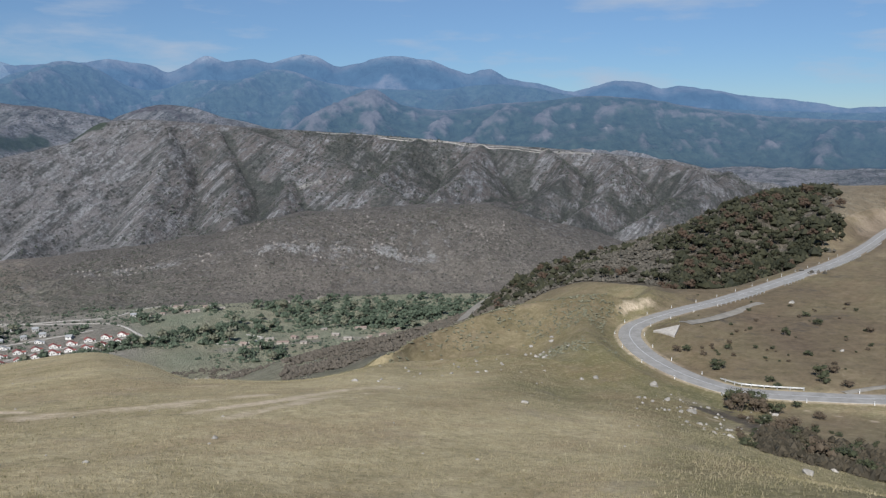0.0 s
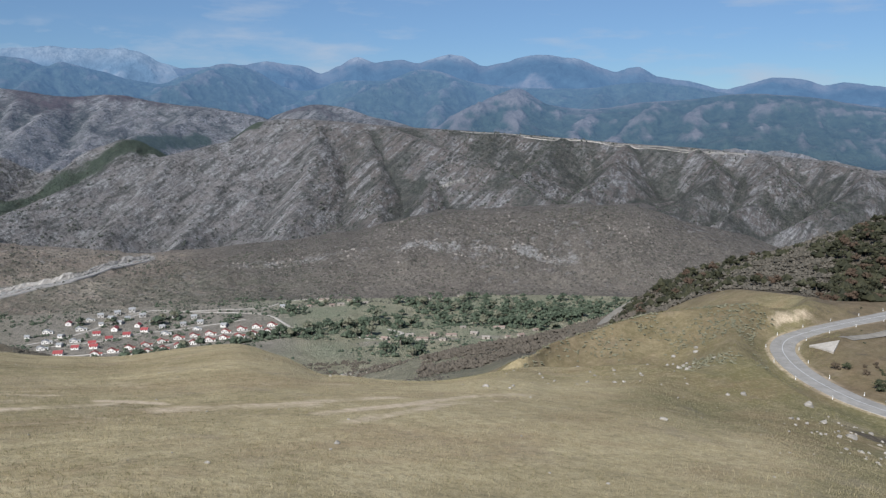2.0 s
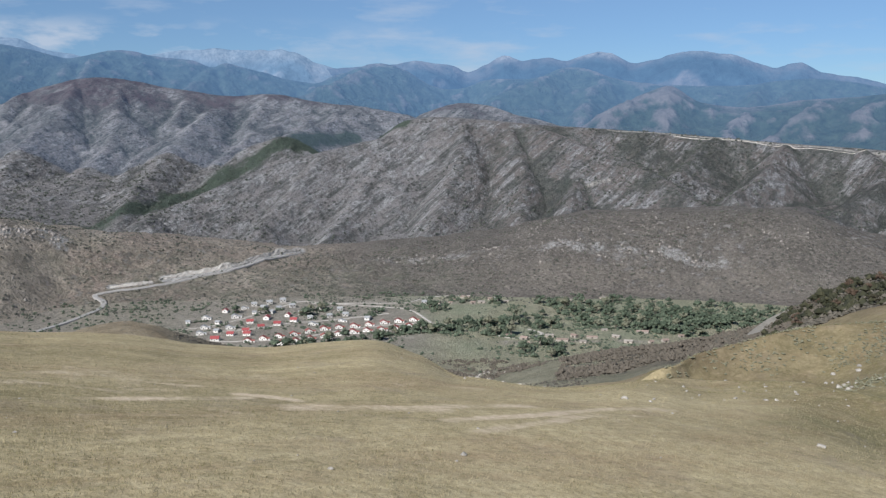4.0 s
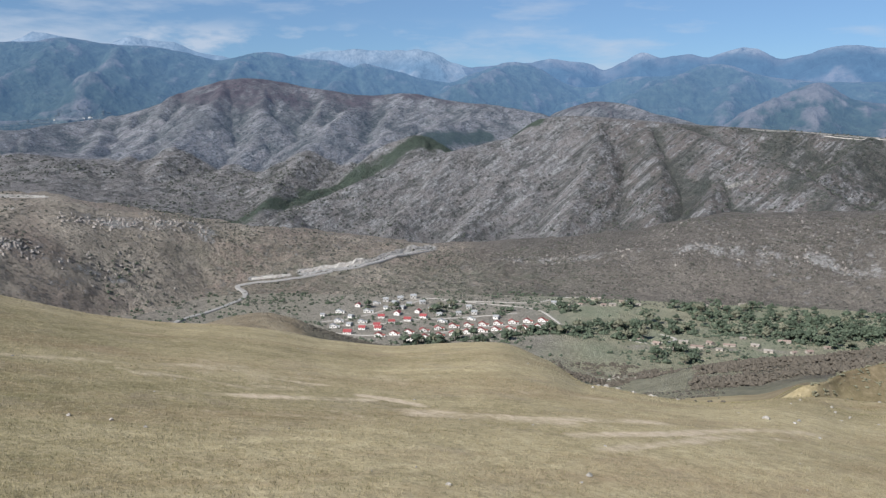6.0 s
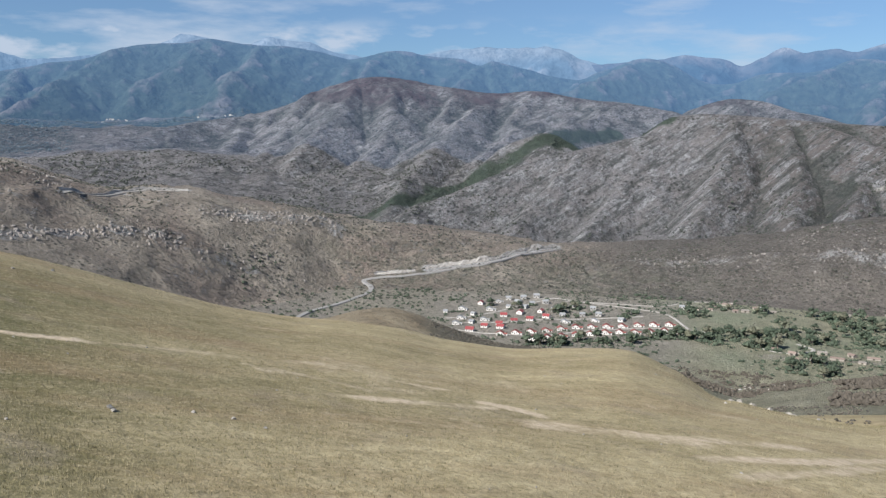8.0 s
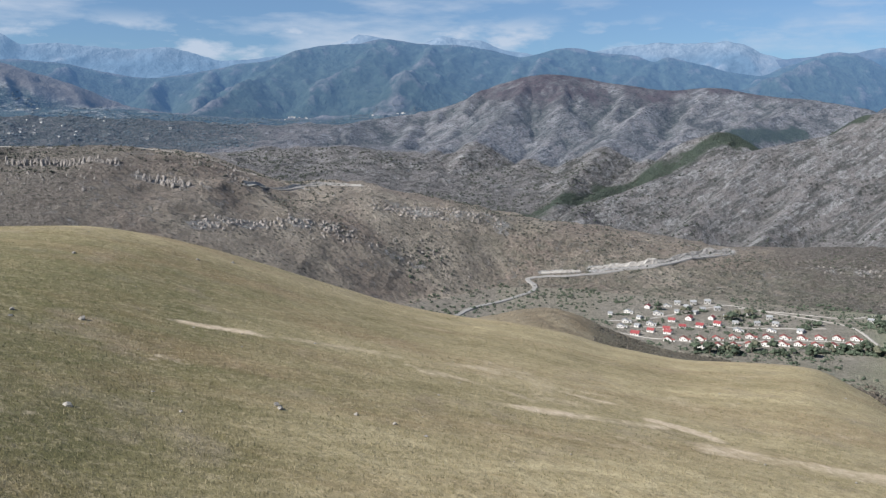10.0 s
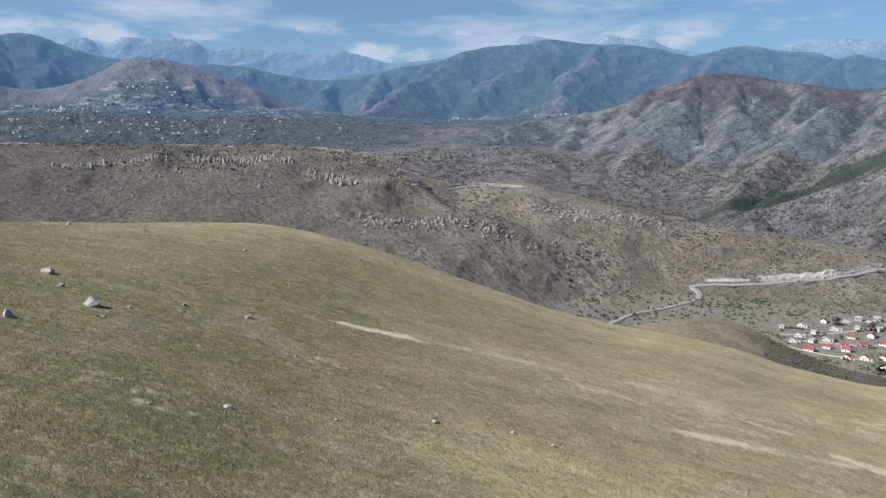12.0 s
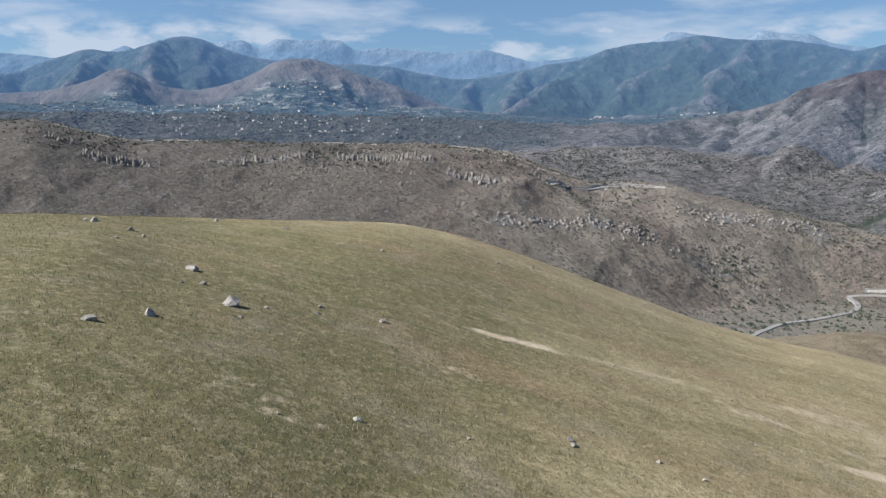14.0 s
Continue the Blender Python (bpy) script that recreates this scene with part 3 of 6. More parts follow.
CRESTS = []      # line, fall of its flanks, roundness, reach
for _p in ROCKY:
    CRESTS.append((crest_line(_p, 14.0), 0.82, 26.0, 460.0))
for _p in ROCKY_SPURS:
    CRESTS.append((crest_line(_p, 14.0), 0.80, 9.0, 330.0))
for _p in PURPLE:
    CRESTS.append((crest_line(_p, 14.0), 0.62, 24.0, 520.0))
    CRESTS += [(_l, 0.72, 8.0, 240.0) for _l in spurs_of(CRESTS[-1][0], 150, 300, 0.62, -30, 5)]
for _p in PURPLE_SPURS:
    CRESTS.append((crest_line(_p, 14.0), 0.66, 12.0, 340.0))
    CRESTS += [(_l, 0.75, 7.0, 150.0) for _l in spurs_of(CRESTS[-1][0], 120, 190, 0.66, -55, 7)]
_hills = crest_line([(b, 3420, 300 + (z - 300) * 1.036) for b, z in HILLS], 22.0)
CRESTS.append((_hills, 0.58, 28.0, 520.0))
CRESTS += [(_l, 0.66, 10.0, 280.0) for _l in spurs_of(crest_line([(b, 3420, 300 + (z - 300) * 1.036) for b, z in HILLS if -30 < b < 50], 22.0), 190, 330, 0.58, -28, 11)]
_blue = crest_line([(b, 4000, z) for b, z in BLUE], 22.0)
CRESTS.append((_blue, 0.66, 18.0, 800.0))
CRESTS += [(_l, 0.74, 12.0, 420.0) for _l in spurs_of(_blue, 270, 640, 0.66, -26, 13)]


def flank(x, y, line, fall, round_off, reach):
    """Places near a crest line, and the height of its flanks there."""
    lo, hi = line[:, :2].min(0) - reach, line[:, :2].max(0) + reach
    sel = np.flatnonzero((x > lo[0]) & (x < hi[0]) & (y > lo[1]) & (y < hi[1]))
    if not len(sel):
        return sel, np.zeros(0), np.zeros(0)
    z, away = np.empty(len(sel)), np.empty(len(sel))
    tangent = np.gradient(line, axis=0)
    size = np.linalg.norm(tangent[:, :2], axis=1)
    for w in np.array_split(np.arange(len(sel)), max(1, len(sel) * len(line) // 3000000 + 1)):
        px, py = x[sel[w]], y[sel[w]]
        i = ((px[:, None] - line[:, 0]) ** 2 + (py[:, None] - line[:, 1]) ** 2).argmin(1)
        dx, dy = px - line[i, 0], py - line[i, 1]
        u = np.clip((dx * tangent[i, 0] + dy * tangent[i, 1]) / size[i] ** 2, -0.6, 0.6)
        d = np.hypot(dx - u * tangent[i, 0], dy - u * tangent[i, 1])
        away[w] = d
        z[w] = line[i, 2] + u * tangent[i, 2] - fall * (np.sqrt(d * d + round_off ** 2) - round_off)
    return sel, z, away


def strata(x, y, z, thick, seed):
    """Tilted beds of rock that break out of the slopes, -1 to 1."""
    left = -x * 0.87 - y * 0.5
    q = z + 0.75 * left + 14 * fbm(x / 110, y / 110, 4, 0.55, seed + 3)
    return fbm(q / thick, (x * 0.5 - y * 0.87 + 0.6 * z) / (7 * thick), 5, 0.62, seed, True)


def highland(x, y):
    """Height of the mountains beyond the brown hill."""
    shape = np.shape(x)
    x, y = np.ravel(x), np.ravel(y)
    b, r = np.degrees(np.arctan2(-x, y)), np.hypot(x, y)
    foot = rings(b)[1][-1]
    mid = curve([(-60, 110), (10, 125), (25, 150), (45, 165), (55, 205), (70, 170), (100, 190)], b)
    high = curve([(-60, 150), (5, 165), (20, 220), (40, 262), (50, 278), (60, 268), (64, 285), (70, 318), (100, 325)], b)
    low = np.where(r < 2500, foot + (mid - foot) * step(r, 1850, 2500), mid + (high - mid) * step(r, 2500, 3250))
    wide = step(r, 2300, 3300)
    wx = x + (13 + 16 * wide) * fbm(x / 120, y / 120, 4, 0.5, 301)
    wy = y + (13 + 16 * wide) * fbm(x / 120, y / 120, 4, 0.5, 307)
    z, near = low.copy(), np.full(len(x), 500.0)
    for line, fall, round_off, reach in CRESTS:
        sel, up, away = flank(wx, wy, line, fall, round_off, reach)
        z[sel] = np.maximum(z[sel], up)
        if round_off > 15:
            near[sel] = np.minimum(near[sel], away)
    bed = strata(x, y, z, 26.0, 311)
    rocky = step(fbm(x / 210, y / 210, 4, 0.55, 317), -0.45, 0.2) * (1 - 0.75 * wide) * (1 - 0.55 * step(b, 12, 4))
    depth = np.clip((z - low) / 60, 0.15, 1)
    grain = fbm(x / 75, y / 75, 6, 0.56, 323, True)
    big = fbm(x / 240, y / 240, 6, 0.55, 331, True) * wide
    crest = 0.15 + 0.85 * step(near, 0, 110)
    roll = fbm(x / 260, y / 260, 5, 0.52, 337) + 0.5 * fbm(x / 90, y / 90, 4, 0.55, 339, True)
    z = z + depth * crest * (4.0 * rocky * bed + (5.5 + 5 * wide) * grain + 24 * big - 2)
    z = z + (1 - depth) * 17 * roll * step(r, 1950, 2150)
    w = step(r, 1895, 1850)
    return (z * (1 - w) + foot * w).reshape(shape)


def relief(x, y, k, s):
    amp = RELIEF[k] * (1 - s) + RELIEF[k + 1] * s + SWELL[k] * np.sin(np.pi * s)
    if k < 5:
        b = np.degrees(np.arctan2(-x, y))
        dip = 8.5 * np.sin(np.pi * s) ** 0.8 * step(b, -11, -5) * step(b, 7, 3) * (k == 3)      # the saddle behind the lip
        dip = dip + 9.5 * step(s, 0.0, 0.18) * step(s, 1.0, 0.45) * step(b, -14.5, -12) * step(b, 5, 2) * (k == 4)      # and the fall beyond the spur
        return amp * (fbm(x / 28, y / 28, 5, 0.5, 3) * 1.2) - dip
    if k < 8:
        return amp * (fbm(x / 70, y / 70, 6, 0.5, 5) + 0.4 * fbm(x / 60, y / 60, 5, 0.5, 7, True))
    wx, wy = x + 40 * fbm(x / 190, y / 190, 3, 0.5, 21), y + 40 * fbm(x / 190, y / 190, 3, 0.5, 33)
    wide = 190
    b, r = np.degrees(np.arctan2(-x, y)), np.hypot(x, y)
    slant = b + 8.0 * (r - 1850) / 300 + 1.2 * fbm(x / 160, y / 160, 4, 0.5, 43)
    every, deep = 5.0, 0.5
    bend = 22 * fbm(x / 110, y / 110, 3, 0.5, 45)
    lump = 1 - 2.2 * np.abs(smooth_noise((x + bend) / 40, y / 80, 51)) - 0.7 * np.abs(smooth_noise((x + bend) / 15, y / 28, 53)) + 0.5 * fbm(x / 14, y / 14, 3, 0.6, 55)
    rocky = step(fbm(x / 130, y / 130, 4, 0.55, 57), -0.25, 0.25) * 3.0 * step(s, 0.0, 0.12)
    gullies = fbm(slant / every, r / 500, 4, 0.5, 47, True) * step(b, -60, -40) * step(b, 125, 105)
    return amp * (0.8 * fbm(wx / wide, wy / wide, 7, 0.55, 11, True) + 0.5 * fbm(x / 500, y / 500, 3, 0.5, 15) + deep * gullies) + (rocky * lump if k == 8 else 0.0)


def height(x, y):
    """Height of the land at places x, y, the roads' benches included."""
    x, y = np.atleast_1d(np.asarray(x, float)), np.atleast_1d(np.asarray(y, float))
    b, rad = np.degrees(np.arctan2(-x, y)), np.hypot(x, y)
    R, Z = rings(b)
    M = pchip_slopes(R, Z)
    out = np.zeros_like(x)
    for k in range(len(R) - 1):
        inside = (rad >= R[k]) & ((rad < R[k + 1]) | (k == len(R) - 2))
        if inside.any():
            q = [v[inside] for v in (rad, R[k], R[k + 1], Z[k], Z[k + 1], M[k], M[k + 1])]
            s = (q[0] - q[1]) / (q[2] - q[1])
            out[inside] = hermite(*q) + relief(x[inside], y[inside], k, s)
    beyond = rad >= 1850
    if beyond.any():
        out[beyond] = highland(x[beyond], y[beyond])
    return bench(x, y, out)


# ---------- roads: centre lines ----------
PASS_ROAD = [(*place(b, r), z) for b, r, z in (
    (-44, 262, 240), (-36, 226, 240), (-28.5, 202, 240), (-24.5, 197, 240), (-21.8, 195, 240), (-19.7, 195, 240), (-17.5, 200, 240), (-15.6, 208, 240), (-14.1, 218, 240),
    (-13.1, 230, 240), (-12.75, 240, 240), (-13, 250, 240), (-14, 260, 240), (-15.9, 275, 240), (-18, 291, 240), (-20.4, 316, 240), (-22.7, 349, 240),
    (-24.6, 383, 240), (-26.1, 424, 240), (-27, 463, 240), (-27.8, 515, 240), (-29, 580, 241), (-31, 680, 243))]
PASS_LINE = spline(PASS_ROAD, 1.5)


def off_line(x, y, line, reach):
    """Distance from places to a line and the nearest step on it; far places get the reach itself."""
    d, near = np.full(x.shape, reach), np.zeros(x.shape, int)
    lo, hi = line[:, :2].min(0) - reach, line[:, :2].max(0) + reach
    sel = np.flatnonzero((x.ravel() > lo[0]) & (x.ravel() < hi[0]) & (y.ravel() > lo[1]) & (y.ravel() < hi[1]))
    for part_of in np.array_split(sel, max(1, len(sel) // 20000)):
        px, py = x.ravel()[part_of], y.ravel()[part_of]
        q = np.hypot(px[:, None] - line[:, 0], py[:, None] - line[:, 1])
        i = q.argmin(1)
        d.ravel()[part_of], near.ravel()[part_of] = np.minimum(q[np.arange(len(i)), i], reach), i
    return d, near


def bench(x, y, z):
    """Cut and fill the land to the level of the pass road."""
    d, i = off_line(x, y, PASS_LINE, 16.0)
    w = step(d, 15.0, 4.6)
    return z * (1 - w) + (PASS_LINE[i, 2] - 0.12) * w


# ---------- ground cover: where soil lies bare, where grass stays green ----------
def polar(x, y):
    return np.degrees(np.arctan2(-x, y)), np.hypot(x, y)


def strip(x, y, points, width, gap=6.0):
    """1 on a line through (bearing, distance) points, 0 beyond its width, with a ragged edge."""
    line = spline([place(b, r) for b, r in points], gap)
    d, _ = off_line(x, y, line, 3.0 * width)
    ragged = 1 + 0.55 * fbm(x / (1.6 * width), y / (1.6 * width), 4, 0.6, 71)
    return step(d / width, 1.15 * ragged, 0.15)


def spot(x, y, b, r, across, deep):
    bb, rr = polar(x, y)
    q = np.hypot(np.radians(bb - b) * r / across, (rr - r) / deep)
    return step(q + 0.5 * fbm(x / across * 1.5, y / across * 1.5, 4, 0.6, 77), 1.1, 0.35)


def box(v, a, b, soft):
    return step(v, a - soft, a + soft) * step(v, b + soft, b - soft)


TRACKS = [([(60, 107), (58.2, 107.5), (55.5, 108), (52.1, 110), (48.7, 111), (45.2, 112), (41.9, 115)], 2.3, 0.55),
          ([(59.5, 107), (55.8, 108)], 1.9, 1.0),
          ([(40, 94), (36, 96), (33, 98.5), (30.7, 101)], 2.4, 0.7), ([(31, 104.5), (29, 103), (27.3, 100)], 1.8, 1.25), ([(27.5, 95), (24.5, 96), (21.6, 96.5), (18, 97)], 3.0, 0.75), ([(36.6, 110), (33.5, 110)], 1.2, 0.6),
          ([(46, 107), (42, 104), (38, 100)], 1.6, 0.45),
          ([(27.5, 93), (21.8, 96), (16.7, 102), (11.9, 108)], 2.6, 0.6), ([(17, 90), (11.8, 99), (8.7, 109), (5.8, 118), (3, 125)], 1.9, 0.8),
          ([(15, 85), (12.3, 91), (10.4, 96), (7.7, 107), (4.9, 112)], 1.8, 0.65), ([(28.6, 95), (25.4, 94), (22.1, 94), (18.6, 99)], 2.0, 0.5),
          ([(70, 125), (66, 118), (62, 112)], 2.5, 0.3), ([(40, 84), (35, 85), (30, 87)], 1.6, 0.4), ([(58, 140), (50, 145), (42, 150), (33, 150)], 2.0, 0.3)]


def meadow_cover(x, y, z):
    b, r = polar(x, y)
    bare = np.zeros_like(x)
    for line, width, much in TRACKS:
        bare = np.maximum(bare, much * strip(x, y, line, width, 0.8))
    bare = bare * (0.45 + 0.55 * step(fbm(x / 6, y / 6, 6, 0.75, 79), -0.35, 0.4))
    bare = np.maximum(bare, 0.36 * box(b, 3, 46, 4) * (box(r, 88, 128, 9) + 0.75 * box(r, 128, 190, 9)) * step(fbm(x / 7, y / 7, 5, 0.7, 74), -0.15, 0.5))
    for s in ((-26.8, 530, 18, 16), (-27.8, 570, 24, 16), (-6.5, 217, 3, 2)):
        bare = np.maximum(bare, 1.1 * spot(x, y, *s) * (0.55 + 0.9 * fbm(x / 2.5, y / 2.5, 4, 0.65, 78)))
    bare = np.maximum(bare, 1.2 * strip(x, y, [(-12.1, 262), (-13.1, 271), (-14.3, 281)], 2.6, 1.0) * (0.6 + 0.6 * fbm(x / 3, y / 3, 4, 0.6, 76)))
    for s in ((71, 69, 5, 4), (66, 66, 4, 3), (44, 104, 6, 3), (60, 88, 5, 3), (33, 88, 6, 4), (52, 80, 4, 3)):
        bare = np.maximum(bare, 0.42 * spot(x, y, *s) * step(fbm(x / 2, y / 2, 5, 0.7, 77), -0.25, 0.35))
    bare = np.maximum(bare, 1.1 * strip(x, y, [(-26.9, 500), (-27.5, 540), (-28.5, 600)], 9.0, 3.0))
    bare = np.maximum(bare, 0.4 * strip(x, y, [(-17, 168), (-19, 160), (-21, 148), (-23, 138)], 3.0))
    bare = np.maximum(bare, 0.55 * strip(x, y, [(-30, 228), (-27, 222), (-25, 212)], 1.5))
    bare = np.maximum(bare, 0.55 * strip(x, y, [(-24.2, 186), (-27, 183), (-30, 184)], 1.5))
    d, _ = off_line(x, y, PASS_LINE, 9.0)
    bare = np.maximum(bare, 0.5 * step(d, 5.5, 3.6))
    inside = step(b, -13.2, -15) * step(r, 197, 207)
    ravine = step(b, -19.5, -23) * box(r, 128, 186, 6)
    brown = np.maximum(1.0 * inside, 0.9 * ravine) * (0.75 + 0.4 * fbm(x / 25, y / 25, 4, 0.55, 81))
    brown = np.maximum(brown, 0.5 * spot(x, y, -1.0, 238, 22, 14))
    brown = np.maximum(brown, (0.48 + 0.35 * fbm(x / 30, y / 30, 5, 0.6, 84)) * step(b, 9, 6) * step(r, 198, 225) * step(b, -13.5, -10))
    green = 0.2 * step(b, 30, 48) + 0.75 * step(b, 50, 80) * np.maximum(step(r, 50, 95), step(b, 68, 80)) + 0.75 * box(b, -20, -3, 3) * box(r, 125, 290, 25) + 1.1 * spot(x, y, 14, 174, 14, 10)
    green = np.maximum(green, 0.8 * step(d, 9, 5) * (d > 3.2)) * (0.8 + 0.5 * fbm(x / 18, y / 18, 4, 0.55, 83)) + 0.25 * step(b, 40, 60)
    green = green + 0.3 * step(b, 66, 84) * step(r, 95, 70)
    green = green * (1 - 0.85 * step(b, 24, 40) * step(r, 128, 172)) + 0.45 * step(b, 46, 66) * step(r, 175, 120) + 0.4 * step(b, 70, 84)
    green = np.maximum(green, 0.6 * step(b, 6, 1) * box(r, 205, 420, 12)) + 0.6 * step(b, -12, -17) * step(r, 200, 185)
    dark = np.maximum(0.9 * strip(x, y, [(-18.6, 172), (-20.5, 168), (-22.5, 152), (-25, 132), (-29, 118)], 7, 3), 0.55 * inside * step(fbm(x / 12, y / 12, 4, 0.6, 85), 0.1, 0.5))
    dark = np.maximum(dark, 0.5 * step(b, -22, -25) * box(r, 112, 150, 6))
    return {"green": green, "bare": bare, "brown": brown, "dark": dark}


def valley_cover(x, y, z):
    b, r = polar(x, y)
    n = fbm(x / 60, y / 60, 5, 0.55, 91)
    dark = np.maximum(box(b + 6 * n, -6, 8, 3) * box(r + 160 * n, 430, 880, 60), step(b, -1.5, -4) * step(r, 920, 860))
    dark = np.maximum(dark, 0.7 * spot(x, y, 10, 680, 60, 60))
    green = step(b, 25, 21) * step(r, 900, 985) * np.clip(0.55 + 1.3 * n, 0, 1) * step(r, 1345, 1300)
    grey = step(b, 43.5, 46) * step(r, 640, 760) + box(b, 20, 46, 2) * 0.8 * step(r, 660, 740)
    brown = box(b + 1.5 * n, 36.6, 50, 0.8) * box(r, 430, 640, 25)
    dark = np.maximum(dark, 0.75 * box(b + 1.5 * n, 27, 36.6, 0.8) * box(r, 400, 640, 20))
    brown = np.maximum(brown, step(b, -24, -25.6)) * 0.95
    crest = step(b, -3, -6) * box(r, 555, 640, 14) * 0.8 * step(b, -19, -15)
    bare = 0.45 * box(b, 20, 37, 1.5) * box(r, 1030, 1300, 25)
    bare = np.maximum(bare, 0.5 * strip(x, y, [(18, 900), (16.5, 760), (15, 680), (13.6, 640)], 9))
    bare = np.maximum(bare, 0.5 * spot(x, y, 18, 1262, 60, 24))
    bare = np.maximum(bare, spot(x, y, 47.6, 1120, 26, 30))
    for s in ((12, 1040, 30, 16), (9.5, 1050, 36, 12), (6.5, 1065, 30, 10), (14.5, 1030, 26, 14)):
        bare = np.maximum(bare, 0.6 * spot(x, y, *s))
    return {"green": green * (1 - bare), "bare": bare, "brown": np.maximum(brown, crest), "dark": dark, "grey": np.maximum(grey, step(b, 47, 49))}


CRAGS = [([(64, 1135), (62, 1172), (60.4, 1202), (56.6, 1257), (53.9, 1283)], 13, 0.8), ([(52, 1390), (50, 1415), (47.9, 1442), (43.8, 1480)], 17, 0.8),
         ([(74.5, 1320), (71, 1314), (68.5, 1304)], 9, 0.75), ([(67, 1280), (64.5, 1266)], 14, 0.7), ([(90, 1260), (86.5, 1256)], 11, 0.75),
         ([(92.4, 1318), (91, 1312)], 8, 0.6), ([(80, 1298), (76.5, 1310)], 8, 0.55), ([(13, 1470), (9, 1470), (5, 1462), (1, 1452)], 17, 0.52),
         ([(24, 1500), (20, 1490), (15, 1485)], 14, 0.42), ([(56, 1260), (52, 1270), (49, 1290)], 9, 0.4), ([(83, 1290), (80, 1300)], 8, 0.5)]
CUTS = [([(37.6, 1404), (35.6, 1425), (33.6, 1442), (31.7, 1502), (29.8, 1560), (28.9, 1590)], 13, 1.1), ([(41.0, 1388), (38.6, 1394)], 7, 0.9),
        ([(60.7, 1334), (58.5, 1410), (56.6, 1478), (54.5, 1498), (53.2, 1500)], 8, 1.0), ([(43.5, 1250), (42.6, 1268)], 9, 1.0), ([(70, 1500), (64, 1496), (58, 1470), (55, 1400)], 4, 0.7),
        ([(92, 1490), (84, 1497), (76, 1497), (72, 1499)], 4, 0.75)]


def hill_cover(x, y, z):
    b, r = polar(x, y)
    bare, cut = np.zeros_like(x), np.zeros_like(x)
    for line, width, much in CRAGS:
        bare = np.maximum(bare, 1.3 * much * strip(x, y, line, 1.5 * width, 8.0))
    for line, width, much in CUTS:
        cut = np.maximum(cut, much * strip(x, y, line, width, 8.0))
    green = 0.6 * box(b, 19, 44, 4) * step(r, 1560, 1400) + 0.12
    grey = 1.05 * step(b, 32, 20) * (0.75 + 0.4 * step(r + 40 * fbm(x / 90, y / 90, 4, 0.5, 94), 1400, 1500)) + 0.9 * step(b, 60, 76) * (0.7 + 0.3 * step(fbm(x / 150, y / 150, 4, 0.55, 93), -0.6, 0.2))
    return {"green": green, "bare": bare, "cut": cut, "grey": grey}


def hollows(z, reach):
    """How far the land lies below its surroundings, in metres."""
    pad = np.pad(z, reach, mode="edge")
    n = 2 * reach + 1
    c = np.cumsum(np.pad(pad, ((1, 0), (0, 0))), 0)
    rows = (c[n:] - c[:-n]) / n
    c = np.cumsum(np.pad(rows, ((0, 0), (1, 0))), 1)
    return (c[:, n:] - c[:, :-n]) / n - z


def rock_cover(x, y, z):
    b, r = polar(x, y)
    n = fbm(x / 70, y / 70, 5, 0.6, 95)
    green = strip(x, y, [(41, 1950), (38.9, 2024), (36.6, 2210), (34.2, 2300), (31.7, 2340), (28.9, 2419), (26, 2440), (22, 2360)], 34, 8)
    green = np.maximum(green, strip(x, y, [(29.5, 2400), (28, 2500), (25.3, 2670)], 42, 8))
    green = np.maximum(green, 0.8 * step(r, 1990, 1930) * box(b, 41, 50, 2) * step(n, -0.1, 0.3))
    hollow = hollows(z, 7)
    left = step(b, 12, 17)
    purple = box(b, 11, 47, 2) * step(z + 90 * n, 325, 400) * step(r, 2550, 2700)
    bare = 1.1 * strip(x, y, RIDGE_TRACK, 5.0, 6)
    bare = np.maximum(bare, 0.6 * strip(x, y, [(9.6, 2063), (8.3, 2068)], 8, 8))
    steep = np.hypot(np.gradient(z, axis=0) / np.gradient(r, axis=0), np.gradient(z, axis=1) / np.maximum(np.hypot(np.gradient(x, axis=1), np.gradient(y, axis=1)), 0.1))
    stony = 0.15 + 0.85 * step(steep + 0.25 * n, 0.15, 0.5)
    scrub = step(hollow + 5 * n, 0.5, 6.0) * (0.35 + 0.6 * (1 - left)) + (1 - left) * step(n, -0.3, 0.35) * 0.75 * step(r, 2400, 2380) + 0.85 * step(b, 58, 66) * step(r, 2500, 2700)
    scrub = scrub + 0.5 * step(r, 2440, 2560) * step(n, -0.35, 0.25)
    return {"green": green, "bare": bare, "purple": purple, "stony": stony, "scrub": scrub, "brown": step(b, 22, 15) * box(r, 1900, 2390, 30) + 0.6 * step(r, 2440, 2520) * step(b, 50, 58)}


def far_cover(x, y, z):
    b, r = polar(x, y)
    n = fbm(x / 150, y / 150, 5, 0.6, 98)
    hollow = hollows(z, 6)
    cone = step(b, 63, 67) * box(r + 60 * n, 3270, 3560, 50)
    wooded = 0.55 * step(r, 3420, 3560) + 0.5 * box(b, 62, 97, 2) * step(r, 3270, 3150) + 0.5
    green = np.clip(wooded + 0.75 * step(hollow + 8 * n, -4, 10) - 0.55 * step(-hollow - 8 * n, 2, 12) - 0.8 * cone + 0.25 * step(b, 3, -3), 0, 1)
    bare = 1.0 * box(b, 66, 92, 2.5) * box(r, 3060, 3260, 25) + 0.5 * box(b, 49, 61, 1.5) * box(r, 3250, 3420, 40) + 0.5 * box(b, 90, 94, 1) * box(r, 3050, 3110, 15)
    # far: strength of the painted haze, by distance and weaker in the west
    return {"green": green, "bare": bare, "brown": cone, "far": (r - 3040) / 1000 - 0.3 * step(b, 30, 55)}


